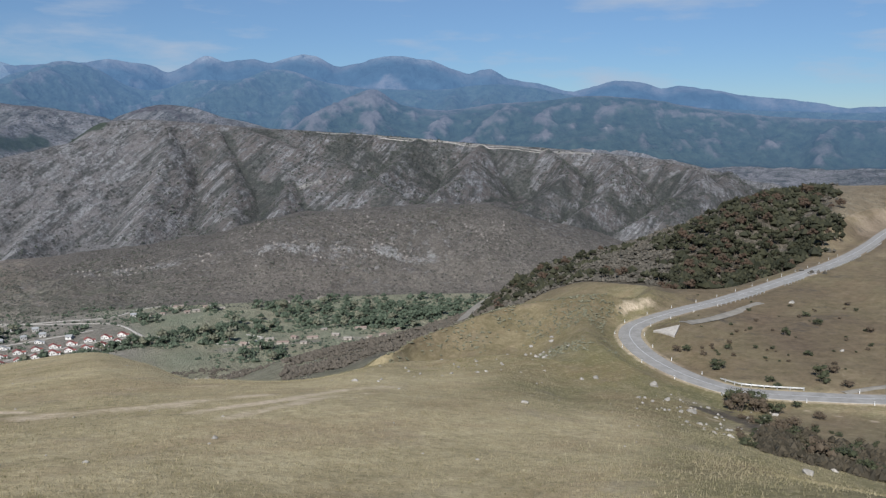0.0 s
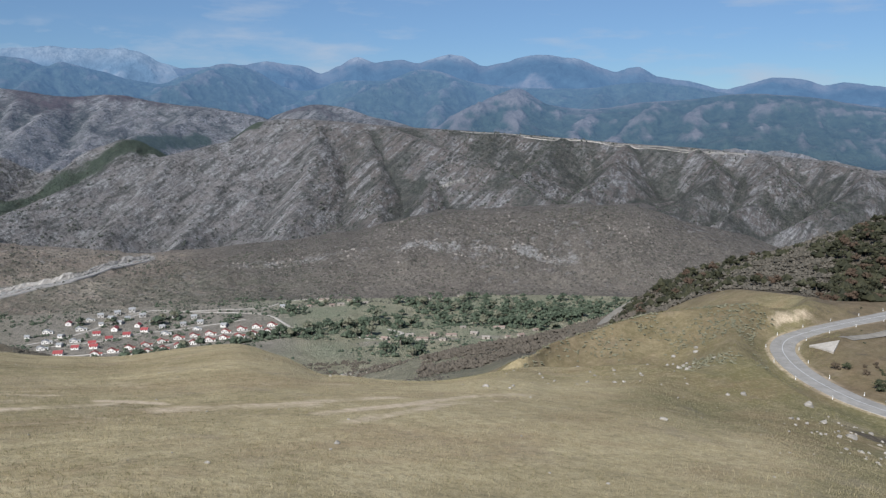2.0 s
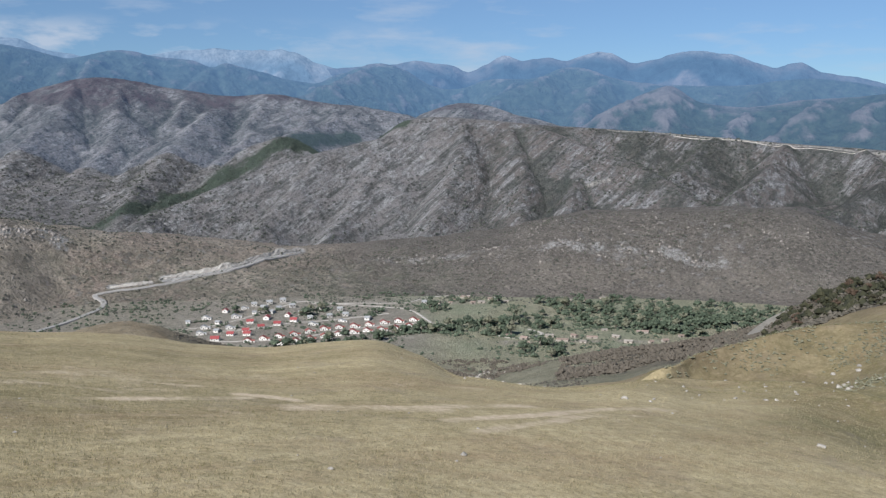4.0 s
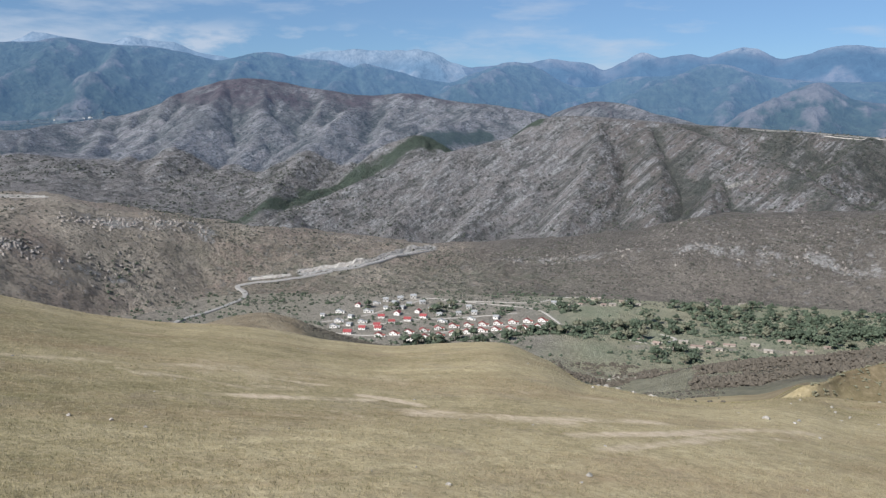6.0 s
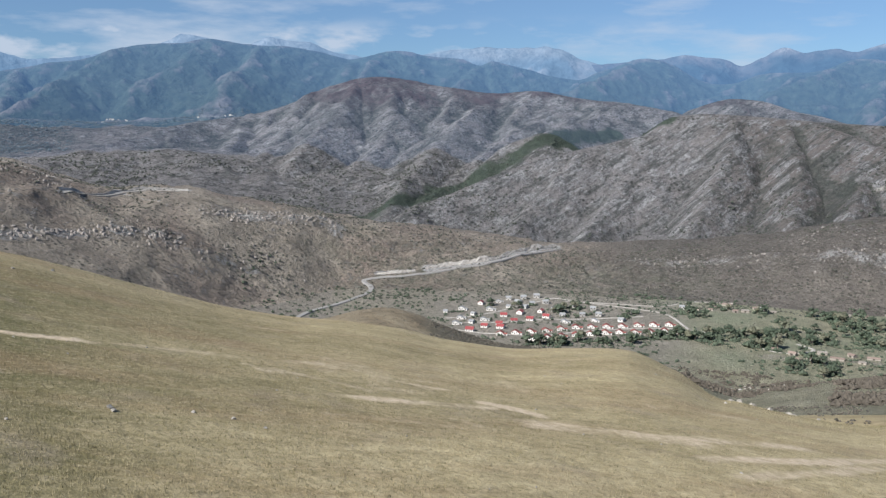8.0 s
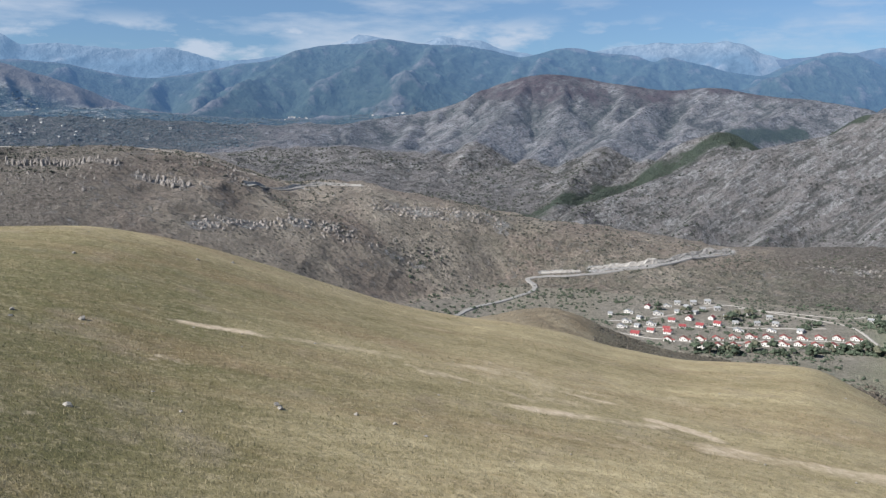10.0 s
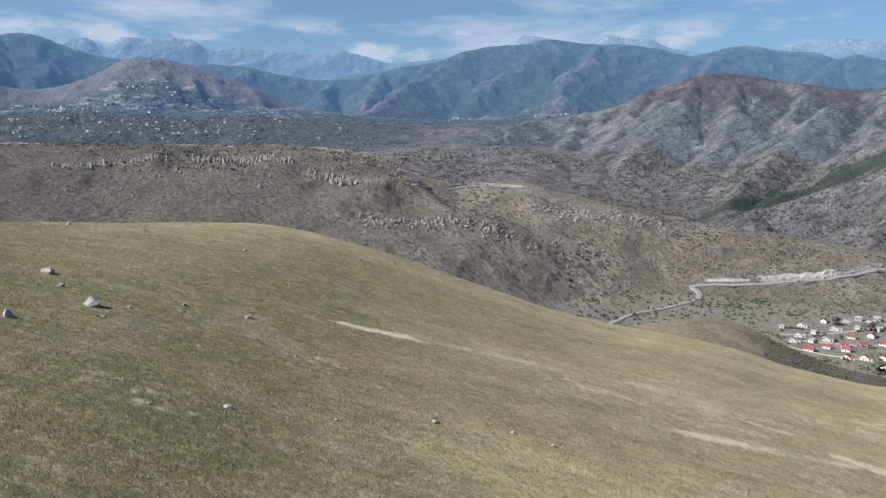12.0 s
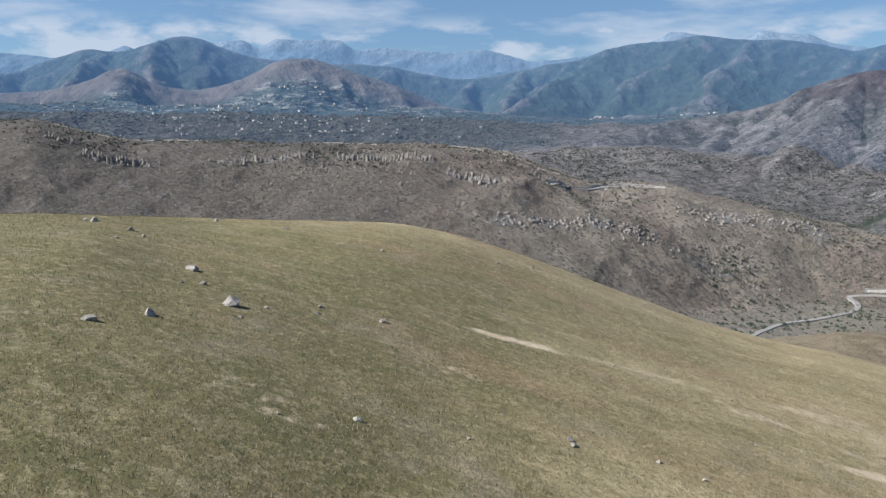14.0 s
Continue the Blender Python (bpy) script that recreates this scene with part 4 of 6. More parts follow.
RIDGE_TRACK = [(8.4, 2384), (3.2, 2385), (-0.6, 2390), (-4.4, 2395), (-7, 2385), (-10, 2405)]

# ---------- the land, one sheet from underfoot to the far hills, in bands ----------
BEARINGS = np.concatenate([np.arange(-180, -36, 3.0), np.arange(-36, 101, 0.14), np.arange(103, 179, 3.0)])
STEPS = [22, 56, 108, 56, 18, 40, 36, 46, 84, 8]
FINE = np.concatenate([np.arange(-180, -36, 3.0), np.arange(-36, 101, 0.1), np.arange(103, 179, 3.0)])


def band(name, first, last, material, label, category, cover=None, bearings=BEARINGS):
    xs, ys, zs = [], [], []
    for k in range(first, last):
        s = np.linspace(0, 1, STEPS[k], endpoint=False)
        if k == last - 1:
            s = np.append(s, 1.0)
        if k == 0:
            s[0] = 0.004
        x, y, z = land_rows(bearings, k, s)
        xs.append(x), ys.append(y), zs.append(z)
    x, y, z = np.concatenate(xs), np.concatenate(ys), np.concatenate(zs)
    if first < 7:
        z = bench(x, y, z)
    return sheet(name, x, y, z, material, label, category, cover)


def range_of(name, near, far, count, material, label, category, cover, bearings):
    """A belt of the highland between two distances."""
    r, a = np.linspace(near, far, count)[:, None], np.radians(bearings)[None, :]
    x, y = -np.sin(a) * r, np.cos(a) * r
    return sheet(name, x, y, highland(x, y), material, label, category, cover)


def sheet(name, x, y, z, material, label, category, cover):
    """A mesh of rows and columns that closes round the compass, with its ground cover."""
    rows, cols = x.shape
    mesh = bpy.data.meshes.new(name)
    i = np.arange(rows - 1)[:, None] * cols
    j = np.arange(cols)[None, :]
    j2 = (j + 1) % cols
    faces = np.stack([i + j, i + cols + j, i + cols + j2, i + j2], -1).reshape(-1, 4)
    mesh.vertices.add(x.size), mesh.loops.add(faces.size), mesh.polygons.add(len(faces))
    mesh.vertices.foreach_set("co", np.stack([x, y, z], -1).astype(np.float32).ravel())
    mesh.loops.foreach_set("vertex_index", faces.astype(np.int32).ravel())
    mesh.polygons.foreach_set("loop_start", np.arange(0, faces.size, 4, dtype=np.int32))
    mesh.polygons.foreach_set("use_smooth", np.ones(len(faces), bool))
    mesh.update(calc_edges=True)
    for key, values in (cover(x, y, z) if cover else {}).items():
        mesh.attributes.new(key, "FLOAT", "POINT").data.foreach_set("value", np.clip(values, 0, 1).astype(np.float32).ravel())
    mesh.materials.append(material)
    return tagged(new(name, mesh), label, category, kind="structure")


band("ground", 0, 5, MEADOW, "dry grassy hillside with bare soil and low tufts", "meadow", meadow_cover)
band("valley", 5, 8, VALLEY, "valley slopes and green river flats below the hill", "valley", valley_cover)
band("hillside", 8, 10, HILL, "brown scrub hill with pale crags behind the village", "hill", hill_cover)
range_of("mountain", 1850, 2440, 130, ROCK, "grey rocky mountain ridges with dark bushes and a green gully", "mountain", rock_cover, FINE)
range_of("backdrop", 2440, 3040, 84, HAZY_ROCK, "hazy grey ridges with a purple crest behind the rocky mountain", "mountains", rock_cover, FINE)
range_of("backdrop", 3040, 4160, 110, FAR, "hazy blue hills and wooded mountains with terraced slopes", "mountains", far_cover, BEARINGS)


def backdrop(name, crest, distance, foot, rough, material, label, seed, lo, hi, stony=0.0, deep=650):
    """A mountain range on the horizon: its face, its crest and its back."""
    b = np.arange(lo, hi, 0.12)
    top = 0.45 * curve(crest, b) + 0.55 * np.interp(b, [p[0] for p in crest], [p[1] for p in crest]) + 9 * fbm(b / 1.1, b * 0 + seed, 5, 0.55, seed)
    fade = step(b, lo, lo + 6) * step(b, hi, hi - 6)
    top = foot + (top - foot) * (0.55 + 0.45 * fade)
    n = 80
    s = np.concatenate([np.linspace(0, 1, n), [1.2, 1.5]])[:, None]
    a = np.radians(b)
    r = distance - deep + deep * s
    x, y = -np.sin(a) * r, np.cos(a) * r
    rise = np.where(s <= 1, s ** 1.1, np.maximum(0, 2.2 - 1.2 * s))
    z = foot + (top - foot) * rise
    wear = np.sin(np.pi * np.clip(s, 0, 1)) ** 0.8 + 0.03
    sway = 1.6 * fbm(x / 380, y / 380, 4, 0.5, seed + 9)
    spur = fbm((b + 7 * s + sway) / 8.0, s * 0.8 + 0 * b, 3, 0.5, seed + 5, True)
    fine = fbm((b + 5 * s + sway) / 2.6, s * 1.6 + 0 * b, 5, 0.55, seed + 7, True)
    z = z + rough * wear * (1.25 * spur + 0.32 * fine - 0.3)
    patch = fbm((b + 4 * s) / 5.0, s * 2.2 + 0 * b, 5, 0.55, seed + 11)
    bare = np.clip(step(patch + 0.35 * spur - 0.9 * (s - 0.5), 0.02, 0.25), 0, 1)
    bare = np.maximum(bare, stony * step(s + 0.12 * patch, 0.82, 0.97))
    summit = stony * step(z + 60 * patch, 575, 650) * step(s, 0.55, 0.9)
    rows, cols = x.shape
    i, j = np.arange(rows - 1)[:, None] * cols, np.arange(cols - 1)[None, :]
    faces = np.stack([i + j, i + j + 1, i + cols + j + 1, i + cols + j], -1).reshape(-1, 4)
    mesh = bpy.data.meshes.new(name)
    mesh.from_pydata(np.stack([x, y, z], -1).reshape(-1, 3).tolist(), [], faces.tolist())
    mesh.polygons.foreach_set("use_smooth", np.ones(len(faces), bool))
    mesh.attributes.new("bare", "FLOAT", "POINT").data.foreach_set("value", bare.astype(np.float32).ravel())
    mesh.attributes.new("summit", "FLOAT", "POINT").data.foreach_set("value", summit.astype(np.float32).ravel())
    mesh.materials.append(material)
    return tagged(new(name, mesh), label, "mountains", kind="structure")


PALE_EAST = [(-27.3, 365), (-25.2, 366), (-23.7, 388), (-20.4, 418), (-17, 455), (-15.3, 479), (-14.2, 471), (-13.2, 496), (-11.2, 508), (-9.9, 483), (-8.6, 451), (-6.2, 496),
             (-4.3, 527), (-3.1, 577), (-1.7, 545), (-0.6, 574), (0.5, 610), (2.4, 633), (3.5, 639), (4.6, 623), (5.4, 603), (7.2, 584), (8.3, 630), (9.2, 643), (10.1, 628),
             (11.2, 595), (12.3, 617), (14.1, 600), (15.3, 630), (16.5, 583), (17.6, 548), (19.2, 587), (21.2, 605), (23.1, 579), (27.1, 560), (32, 480), (42, 430)]
PALE_WEST = [(18, 430), (25, 520), (27.1, 577), (28, 601), (28.9, 639), (30, 654), (33.8, 657), (35.6, 650), (37.8, 620), (40.8, 592), (43, 616), (44, 637), (45.4, 678), (46.8, 684),
             (47.7, 700), (48.4, 687), (49.6, 643), (51.6, 688), (52.3, 700), (53.4, 711), (54.2, 673), (55.2, 638), (62.3, 563), (63.8, 599), (65.3, 631), (67.5, 614), (72.7, 636),
             (73.8, 621), (74.9, 678), (78.9, 674), (80, 630), (81, 666), (83.8, 653), (87.2, 605), (88.2, 631), (89.2, 596), (92.2, 560), (95.1, 580)]
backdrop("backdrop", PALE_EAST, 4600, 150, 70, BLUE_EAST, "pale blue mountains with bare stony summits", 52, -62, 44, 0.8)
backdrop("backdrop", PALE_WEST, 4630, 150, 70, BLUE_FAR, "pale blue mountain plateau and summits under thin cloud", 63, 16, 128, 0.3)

# ---------- roads ----------
ASPHALT = simple("asphalt", (0.235, 0.223, 0.203), (0.32, 0.305, 0.28), 2.6, 0.85, 0.01)
OLD_ASPHALT = simple("worn_asphalt", (0.19, 0.172, 0.142), (0.29, 0.265, 0.222), 3.5, 0.9, 0.02)
PALE_ASPHALT = simple("sun_bleached_asphalt", (0.225, 0.215, 0.20), (0.305, 0.292, 0.272), 5.0, 0.85, 0.02)
GRAVEL = simple("pale_gravel", (0.30, 0.275, 0.24), (0.47, 0.435, 0.385), 4.0, 0.95, 0.08)
LINE_PAINT = simple("worn_white_paint", (0.34, 0.34, 0.34), (0.62, 0.62, 0.60), 0.8, 0.6)
CONCRETE = simple("pale_concrete", (0.36, 0.325, 0.275), (0.52, 0.475, 0.41), 1.5, 0.85, 0.02)


def part(name, bm, material, parent, label=""):
    """Links a bmesh as one mesh object under a thing or a part."""
    mesh = bpy.data.meshes.new(name)
    bm.to_mesh(mesh)
    bm.free()
    mesh.materials.append(material)
    ob = new(name, mesh)
    ob.parent = parent
    return tagged(ob, label)


def thing(name, label, category, group=""):
    return tagged(new(name), label, category, group)


def sides(line):
    """Unit vectors to the left of a line, step by step."""
    t = np.gradient(line[:, :2], axis=0)
    t /= np.linalg.norm(t, axis=1)[:, None]
    return np.stack([-t[:, 1], t[:, 0]], 1)


def ribbon(name, line, offsets, lifts, material, label="", category="", parent=None, kind="structure"):
    """A strip along a line of x, y, z: offsets to the left and heights across it."""
    n = sides(line)
    co = np.concatenate([np.column_stack([line[:, :2] + n * o, line[:, 2] + h]) for o, h in zip(offsets, lifts)])
    m, k = len(line), len(offsets)
    faces = [(a * m + i, a * m + i + 1, (a + 1) * m + i + 1, (a + 1) * m + i) for a in range(k - 1) for i in range(m - 1)]
    mesh = bpy.data.meshes.new(name)
    mesh.from_pydata(co.tolist(), [], [f[::-1] for f in faces])
    mesh.materials.append(material)
    ob = new(name, mesh)
    if parent:
        ob.parent = parent
        return tagged(ob, label)
    return tagged(ob, label, category, kind=kind)


def draped(points, gap, lift, soften=5):
    line = spline([place(b, r) for b, r in points], gap)
    z = height(line[:, 0], line[:, 1])
    pad = np.pad(z, soften, mode="edge")
    z = np.maximum(z, np.convolve(pad, np.ones(2 * soften + 1) / (2 * soften + 1), "valid"))
    return np.column_stack([line, z + lift])


road = ribbon("road", PASS_LINE, (3.25, 3.1, 0, -3.1, -3.25), (-0.3, 0.0, 0.06, 0.0, -0.3), ASPHALT, "grey asphalt pass road bending round the hill", "road")
ribbon("centre_line", PASS_LINE, (0.09, -0.09), (0.068, 0.068), LINE_PAINT, "worn white centre line", parent=road)
layby = draped([(-16.3, 250), (-17.8, 263), (-19.4, 280), (-20.9, 297)], 2.0, 0.10)
ribbon("road", layby, (2.4, 0, -2.4), (-0.25, 0.05, -0.25), OLD_ASPHALT, "old patched asphalt lay-by beside the pass road", "road")
side_road = draped([(-26.2, 203), (-27.6, 209), (-29.5, 216), (-33, 228)], 2.0, 0.12)
ribbon("road", side_road, (2.2, 0, -2.2), (-0.3, 0.05, -0.3), OLD_ASPHALT, "narrow worn side road joining the pass road", "road")
HIGHWAY = draped([(47.6, 1085), (46.6, 1140), (45.4, 1195), (43.9, 1230), (42.4, 1273), (41.5, 1313), (41.45, 1345), (41.9, 1370), (41.1, 1376), (39.4, 1379), (37.5, 1390), (35.6, 1410),
                  (33.6, 1428), (31.7, 1484), (29.8, 1541), (28.7, 1579)], 5.0, 0.9)
ribbon("road", HIGHWAY, (4.6, 3.6, 0, -3.6, -4.6), (-2.0, 0.0, 0.1, 0.0, -2.0), PALE_ASPHALT, "valley highway climbing past pale rock cuts", "road")
for lane in ([(30.4, 1268), (29, 1282), (26.7, 1262), (24, 1239), (21.7, 1215), (20.2, 1140), (19.6, 1108), (18, 1135), (16.5, 1150)], [(36.5, 1140), (35, 1150), (33.2, 1176), (31.7, 1208), (30.4, 1245), (29, 1282)],
             [(35.7, 1085), (33.2, 1062), (30, 1056), (27.8, 1077), (23.6, 1117), (20.7, 1128)], [(28.2, 1268), (25.1, 1262), (21.8, 1262), (20, 1300), (17.2, 1306)],
             [(35, 1120), (32, 1130), (29, 1150), (26, 1165), (23, 1190)], [(15.5, 1062), (14.4, 1050), (13.2, 1058), (12.4, 1085), (13.4, 1104)]):
    ribbon("lane", draped(lane, 5.0, 0.45), (2.3, 0, -2.3), (-0.5, 0.05, -0.5), GRAVEL, "pale dirt lane through the valley village", "lane")
for lane in ([(60.7, 1330), (58.5, 1406), (56.6, 1474), (54.5, 1494), (53.2, 1496)], [(92, 1486), (84, 1493), (76, 1493), (66, 1490), (60, 1460)]):
    ribbon("lane", draped(lane, 6.0, 0.7), (2.6, 0, -2.6), (-0.8, 0.05, -0.8), GRAVEL, "pale track along the plateau edge", "lane")
spur_road = spline([(*place(b, r), z) for b, r, z in ((-1.42, 522, 174.6), (-1.6, 538, 172.2), (-2.0, 575, 168.8), (-2.67, 610, 167.0), (-3.5, 640, 166.2), (-4.4, 670, 165.5))], 4.0)
ribbon("road", spur_road, (9, 4.0, 3.4, 0, -3.4, -4.0, -9), (-5, -0.3, 0, 0.08, 0, -0.3, -5), OLD_ASPHALT, "lower bend of the road on the spur", "road")


# pale banks cut into the slope above the highway and the ridge road
CUT_BANK = simple("fresh_cut_rock", (0.24, 0.22, 0.195), (0.46, 0.43, 0.385), 7.0, 0.95, 0.4)


def bank(points, gap, rise, label, seed):
    """An uneven bank of broken rock along a line, leaning back from it."""
    line = draped(points, gap, 0.0, 1)
    n = sides(line)
    away = np.sign((n * line[:, :2]).sum(1))[:, None]
    up = rise * np.clip(0.75 + 0.9 * fbm(line[:, 0] / 40, line[:, 1] / 40, 4, 0.6, seed), 0.1, 1.5)
    rows = [np.column_stack([line[:, :2], line[:, 2] - 1.0])]
    for q in (0.35, 0.7, 1.0):
        jag = 0.25 * rise * fbm(line[:, 0] / 6 + 9 * q, line[:, 1] / 6, 3, 0.6, seed + 3)
        rows.append(np.column_stack([line[:, :2] + n * away * (0.9 * q * up + jag)[:, None], line[:, 2] + q * up]))
    rows.append(np.column_stack([line[:, :2] + n * away * (up + 6)[:, None], line[:, 2] - 3.0]))
    m, co = len(line), np.concatenate(rows)
    faces = [(a * m + i, a * m + i + 1, (a + 1) * m + i + 1, (a + 1) * m + i) for a in range(4) for i in range(m - 1)]
    mesh = bpy.data.meshes.new("embankment")
    mesh.from_pydata(co.tolist(), [], faces)
    mesh.materials.append(CUT_BANK)
    return tagged(new("embankment", mesh), label, "rock cut", kind="structure")


bank([(37.7, 1399), (35.7, 1420), (33.7, 1438), (31.7, 1496), (29.8, 1554), (28.8, 1590)], 4.0, 8.0, "pale rock cut above the valley highway", 3)
bank([(41.0, 1384), (39.4, 1387), (38.4, 1394)], 4.0, 4.0, "pale rock cut above the valley highway", 5)
bank([(60.7, 1337), (58.5, 1413), (56.6, 1481), (54.5, 1501), (53.2, 1503)], 4.0, 5.0, "pale rock cut above the plateau track", 7)
bank([(4.2, 2372), (0.9, 2376), (-1.7, 2380), (-4.4, 2382), (-7.0, 2372)], 6.0, 2.6, "pale bank of the ridge road", 9)


# crags: rows of weathered rock pillars breaking out of the brown hill
CRAG_ROCK = simple("weathered_crag", (0.16, 0.142, 0.125), (0.36, 0.325, 0.29), 4.0, 0.95, 0.6)
CRAG_LINES = (([(74.5, 1322), (71, 1316), (68.5, 1306)], 130, 1.7, 8.5, 6), ([(67, 1282), (64.5, 1268)], 50, 1.9, 8, 10), ([(90, 1262), (86.5, 1258)], 70, 1.7, 10, 6), ([(80, 1300), (76.5, 1312)], 40, 1.6, 8, 6),
              ([(92.4, 1320), (91, 1314)], 16, 1.7, 7, 5), ([(64, 1135), (62, 1172), (60.4, 1202), (56.6, 1257), (53.9, 1283)], 150, 1.9, 2.8, 9), ([(52, 1390), (50, 1415), (47.9, 1442), (43.8, 1480)], 150, 1.9, 2.8, 11),
              ([(57, 1250), (53, 1262)], 30, 1.5, 3, 16), ([(83, 1290), (80, 1300)], 30, 1.6, 4, 10), ([(13, 1470), (9, 1470), (5, 1462), (1, 1452)], 110, 1.3, 2.2, 16), ([(24, 1500), (20, 1490), (15, 1485)], 60, 1.4, 2.5, 14),
              ([(50, 1300), (47, 1330)], 30, 1.5, 3, 20), ([(70, 1240), (78, 1250)], 40, 1.5, 3.5, 24), ([(60, 1380), (66, 1400)], 50, 1.4, 3, 24), ([(14, 1540), (2, 1530), (-4, 1520)], 90, 1.3, 2, 30))


def crags(lines, seed):
    """Outcrops of leaning, chipped pillars along lines: count, width, height and spread of each."""
    rng = random.Random(seed)
    spots = []
    for points, count, wide, high, spread in lines:
        line = spline([place(b, r) for b, r in points], 3.0)
        for _ in range(count):
            x, y = line[rng.randrange(len(line))]
            spots.append((x + rng.gauss(0, spread), y + rng.gauss(0, spread), wide * rng.uniform(0.5, 1.5), high * rng.uniform(0.3, 1.2)))
    zs = height([p[0] for p in spots], [p[1] for p in spots])
    co, faces = [], []
    for (x, y, w, h), z in zip(spots, zs):
        turn, n, first = rng.uniform(0, 6), 6, len(co)
        q = math.hypot(x, y)
        for level, size in ((-0.5, 1.35), (0.0, 1.25), (0.4, 1.05), (0.75, 0.75), (0.95, 0.3)):
            for i in range(n):
                g = size * w * rng.uniform(0.6, 1.2)
                a = turn + 2 * math.pi * i / n
                lean = max(level, 0) * 0.45 * h / q
                co.append((x + g * math.cos(a) + x * lean, y + g * math.sin(a) + y * lean, z + level * h * rng.uniform(0.9, 1.1)))
        for a in range(4):
            for i in range(n):
                faces.append((first + a * n + i, first + a * n + (i + 1) % n, first + (a + 1) * n + (i + 1) % n, first + (a + 1) * n + i))
        faces.append(tuple(first + 4 * n + i for i in range(n)))
    mesh = bpy.data.meshes.new("rock_outcrop")
    mesh.from_pydata(co, [], faces)
    mesh.materials.append(CRAG_ROCK)
    return tagged(new("rock_outcrop", mesh), "weathered pale rock pillars breaking out of the brown hillside", "outcrop", kind="stuff")


crags(CRAG_LINES, 900)

# ---------- roadside: posts, guard rails, drain apron ----------
WHITE_POST = simple("white_painted_post", (0.66, 0.66, 0.64), (0.80, 0.80, 0.78), 0.3, 0.55)
BLACK_BAND = simple("black_band", (0.02, 0.02, 0.02), (0.035, 0.035, 0.035), 0.3, 0.6)
ZINC = simple("galvanised_rail", (0.36, 0.36, 0.35), (0.50, 0.50, 0.48), 0.6, 0.5, 0.0, 0.35)


def block(bm, x0, x1, y0, y1, z0, z1, bevel=0.0):
    made = bmesh.ops.create_cube(bm, size=1.0, matrix=Matrix.Translation(((x0 + x1) / 2, (y0 + y1) / 2, (z0 + z1) / 2)) @ Matrix.Diagonal((x1 - x0, y1 - y0, z1 - z0, 1)))
    if bevel:
        edges = {e for v in made["verts"] for e in v.link_edges}
        bmesh.ops.bevel(bm, geom=list(edges), offset=bevel, segments=1, affect="EDGES")
    return made["verts"]


def marker_post():
    t = thing("marker_post", "short white roadside marker post with black band", "post", "marker posts along the pass road")
    bm = bmesh.new()
    block(bm, -0.07, 0.07, -0.05, 0.05, -0.4, 0.85, 0.015)
    part("shaft", bm, WHITE_POST, t)
    bm = bmesh.new()
    block(bm, -0.075, 0.075, -0.055, 0.055, 0.58, 0.70)
    part("band", bm, BLACK_BAND, t, "black reflector band")
    return t


def on_road(i, off):
    n = sides(PASS_LINE)[i]
    x, y = PASS_LINE[i, :2] + n * off
    return x, y, float(height(x, y)[0])


def road_index(b, r):
    x, y = place(b, r)
    return int(np.hypot(PASS_LINE[:, 0] - x, PASS_LINE[:, 1] - y).argmin())


post = None
turn_in, turn_out = road_index(-27.5, 200), road_index(-26.1, 424)
for n_post, i in enumerate(range(turn_in, turn_out, 9)):
    for off in (4.1, -4.1):
        bearing_here = polar(*PASS_LINE[i, :2])[0]
        if off < 0 and i < road_index(-18, 199) and n_post % 3:
            continue
        if off < 0 and i > road_index(-17, 282) and n_post % 2:
            continue
        x, y, z = on_road(i, off)
        m = pose(x, y, z, 0, 0, bearing_here)
        if post is None:
            post = marker_post()
            post.matrix_basis = m
        else:
            copy_thing(post, m)


def guard_rail(i0, i1, off):
    line = np.array([[*on_road(i, off)] for i in range(i0, i1)])
    t = thing("guard_rail", "pale metal guard rail on posts beside the road", "guard rail", "guard rails")
    t.location = line[0]
    local = line - line[0]
    ribbon("beam", local, (0.05, 0.0, 0.05, 0.05, 0.0, 0.05), (0.45, 0.52, 0.60, 0.62, 0.70, 0.78), ZINC, parent=t)
    for p in local[::2]:
        bm = bmesh.new()
        block(bm, p[0] - 0.09, p[0] + 0.09, p[1] - 0.09, p[1] + 0.09, p[2] - 0.3, p[2] + 0.82)
        part("post", bm, ZINC, t)
    return t


for a, b in (((-17.8, 289), (-20.6, 318)), ((-21.7, 333), (-22.9, 352)), ((-24.0, 372), (-26.0, 421)), ((-26.4, 432), (-27.1, 470))):
    guard_rail(road_index(*a), road_index(*b), -4.4)
guard_rail(road_index(-20.4, 194), road_index(-18.9, 196), 5.0)
guard_rail(road_index(-24.0, 197), road_index(-17.5, 200), -4.4)

apron = thing("drain_apron", "pale concrete drain apron on the bank inside the bend", "concrete slab")
bm = bmesh.new()
ax, ay = place(-15.3, 239)
az = float(height(ax, ay)[0])
apron.location = (ax, ay, az)
corners = []
for b, r in ((-14.3, 243), (-16.0, 244), (-15.7, 233.5)):
    x, y = place(b, r)
    corners.append((x - ax, y - ay, float(height(x, y)[0]) - az + 0.6))
top = [bm.verts.new(c) for c in corners]
low = [bm.verts.new((c[0], c[1], c[2] - 3.0)) for c in corners]
bm.faces.new(top), bm.faces.new(low[::-1])
for i in range(3):
    bm.faces.new((top[i], low[i], low[(i + 1) % 3], top[(i + 1) % 3]))
bmesh.ops.recalc_face_normals(bm, faces=bm.faces)
part("slab", bm, CONCRETE, apron)

# ---------- trees, bushes and stones ----------
BARK = simple("bark", (0.07, 0.055, 0.042), (0.13, 0.105, 0.08), 0.5, 0.9)


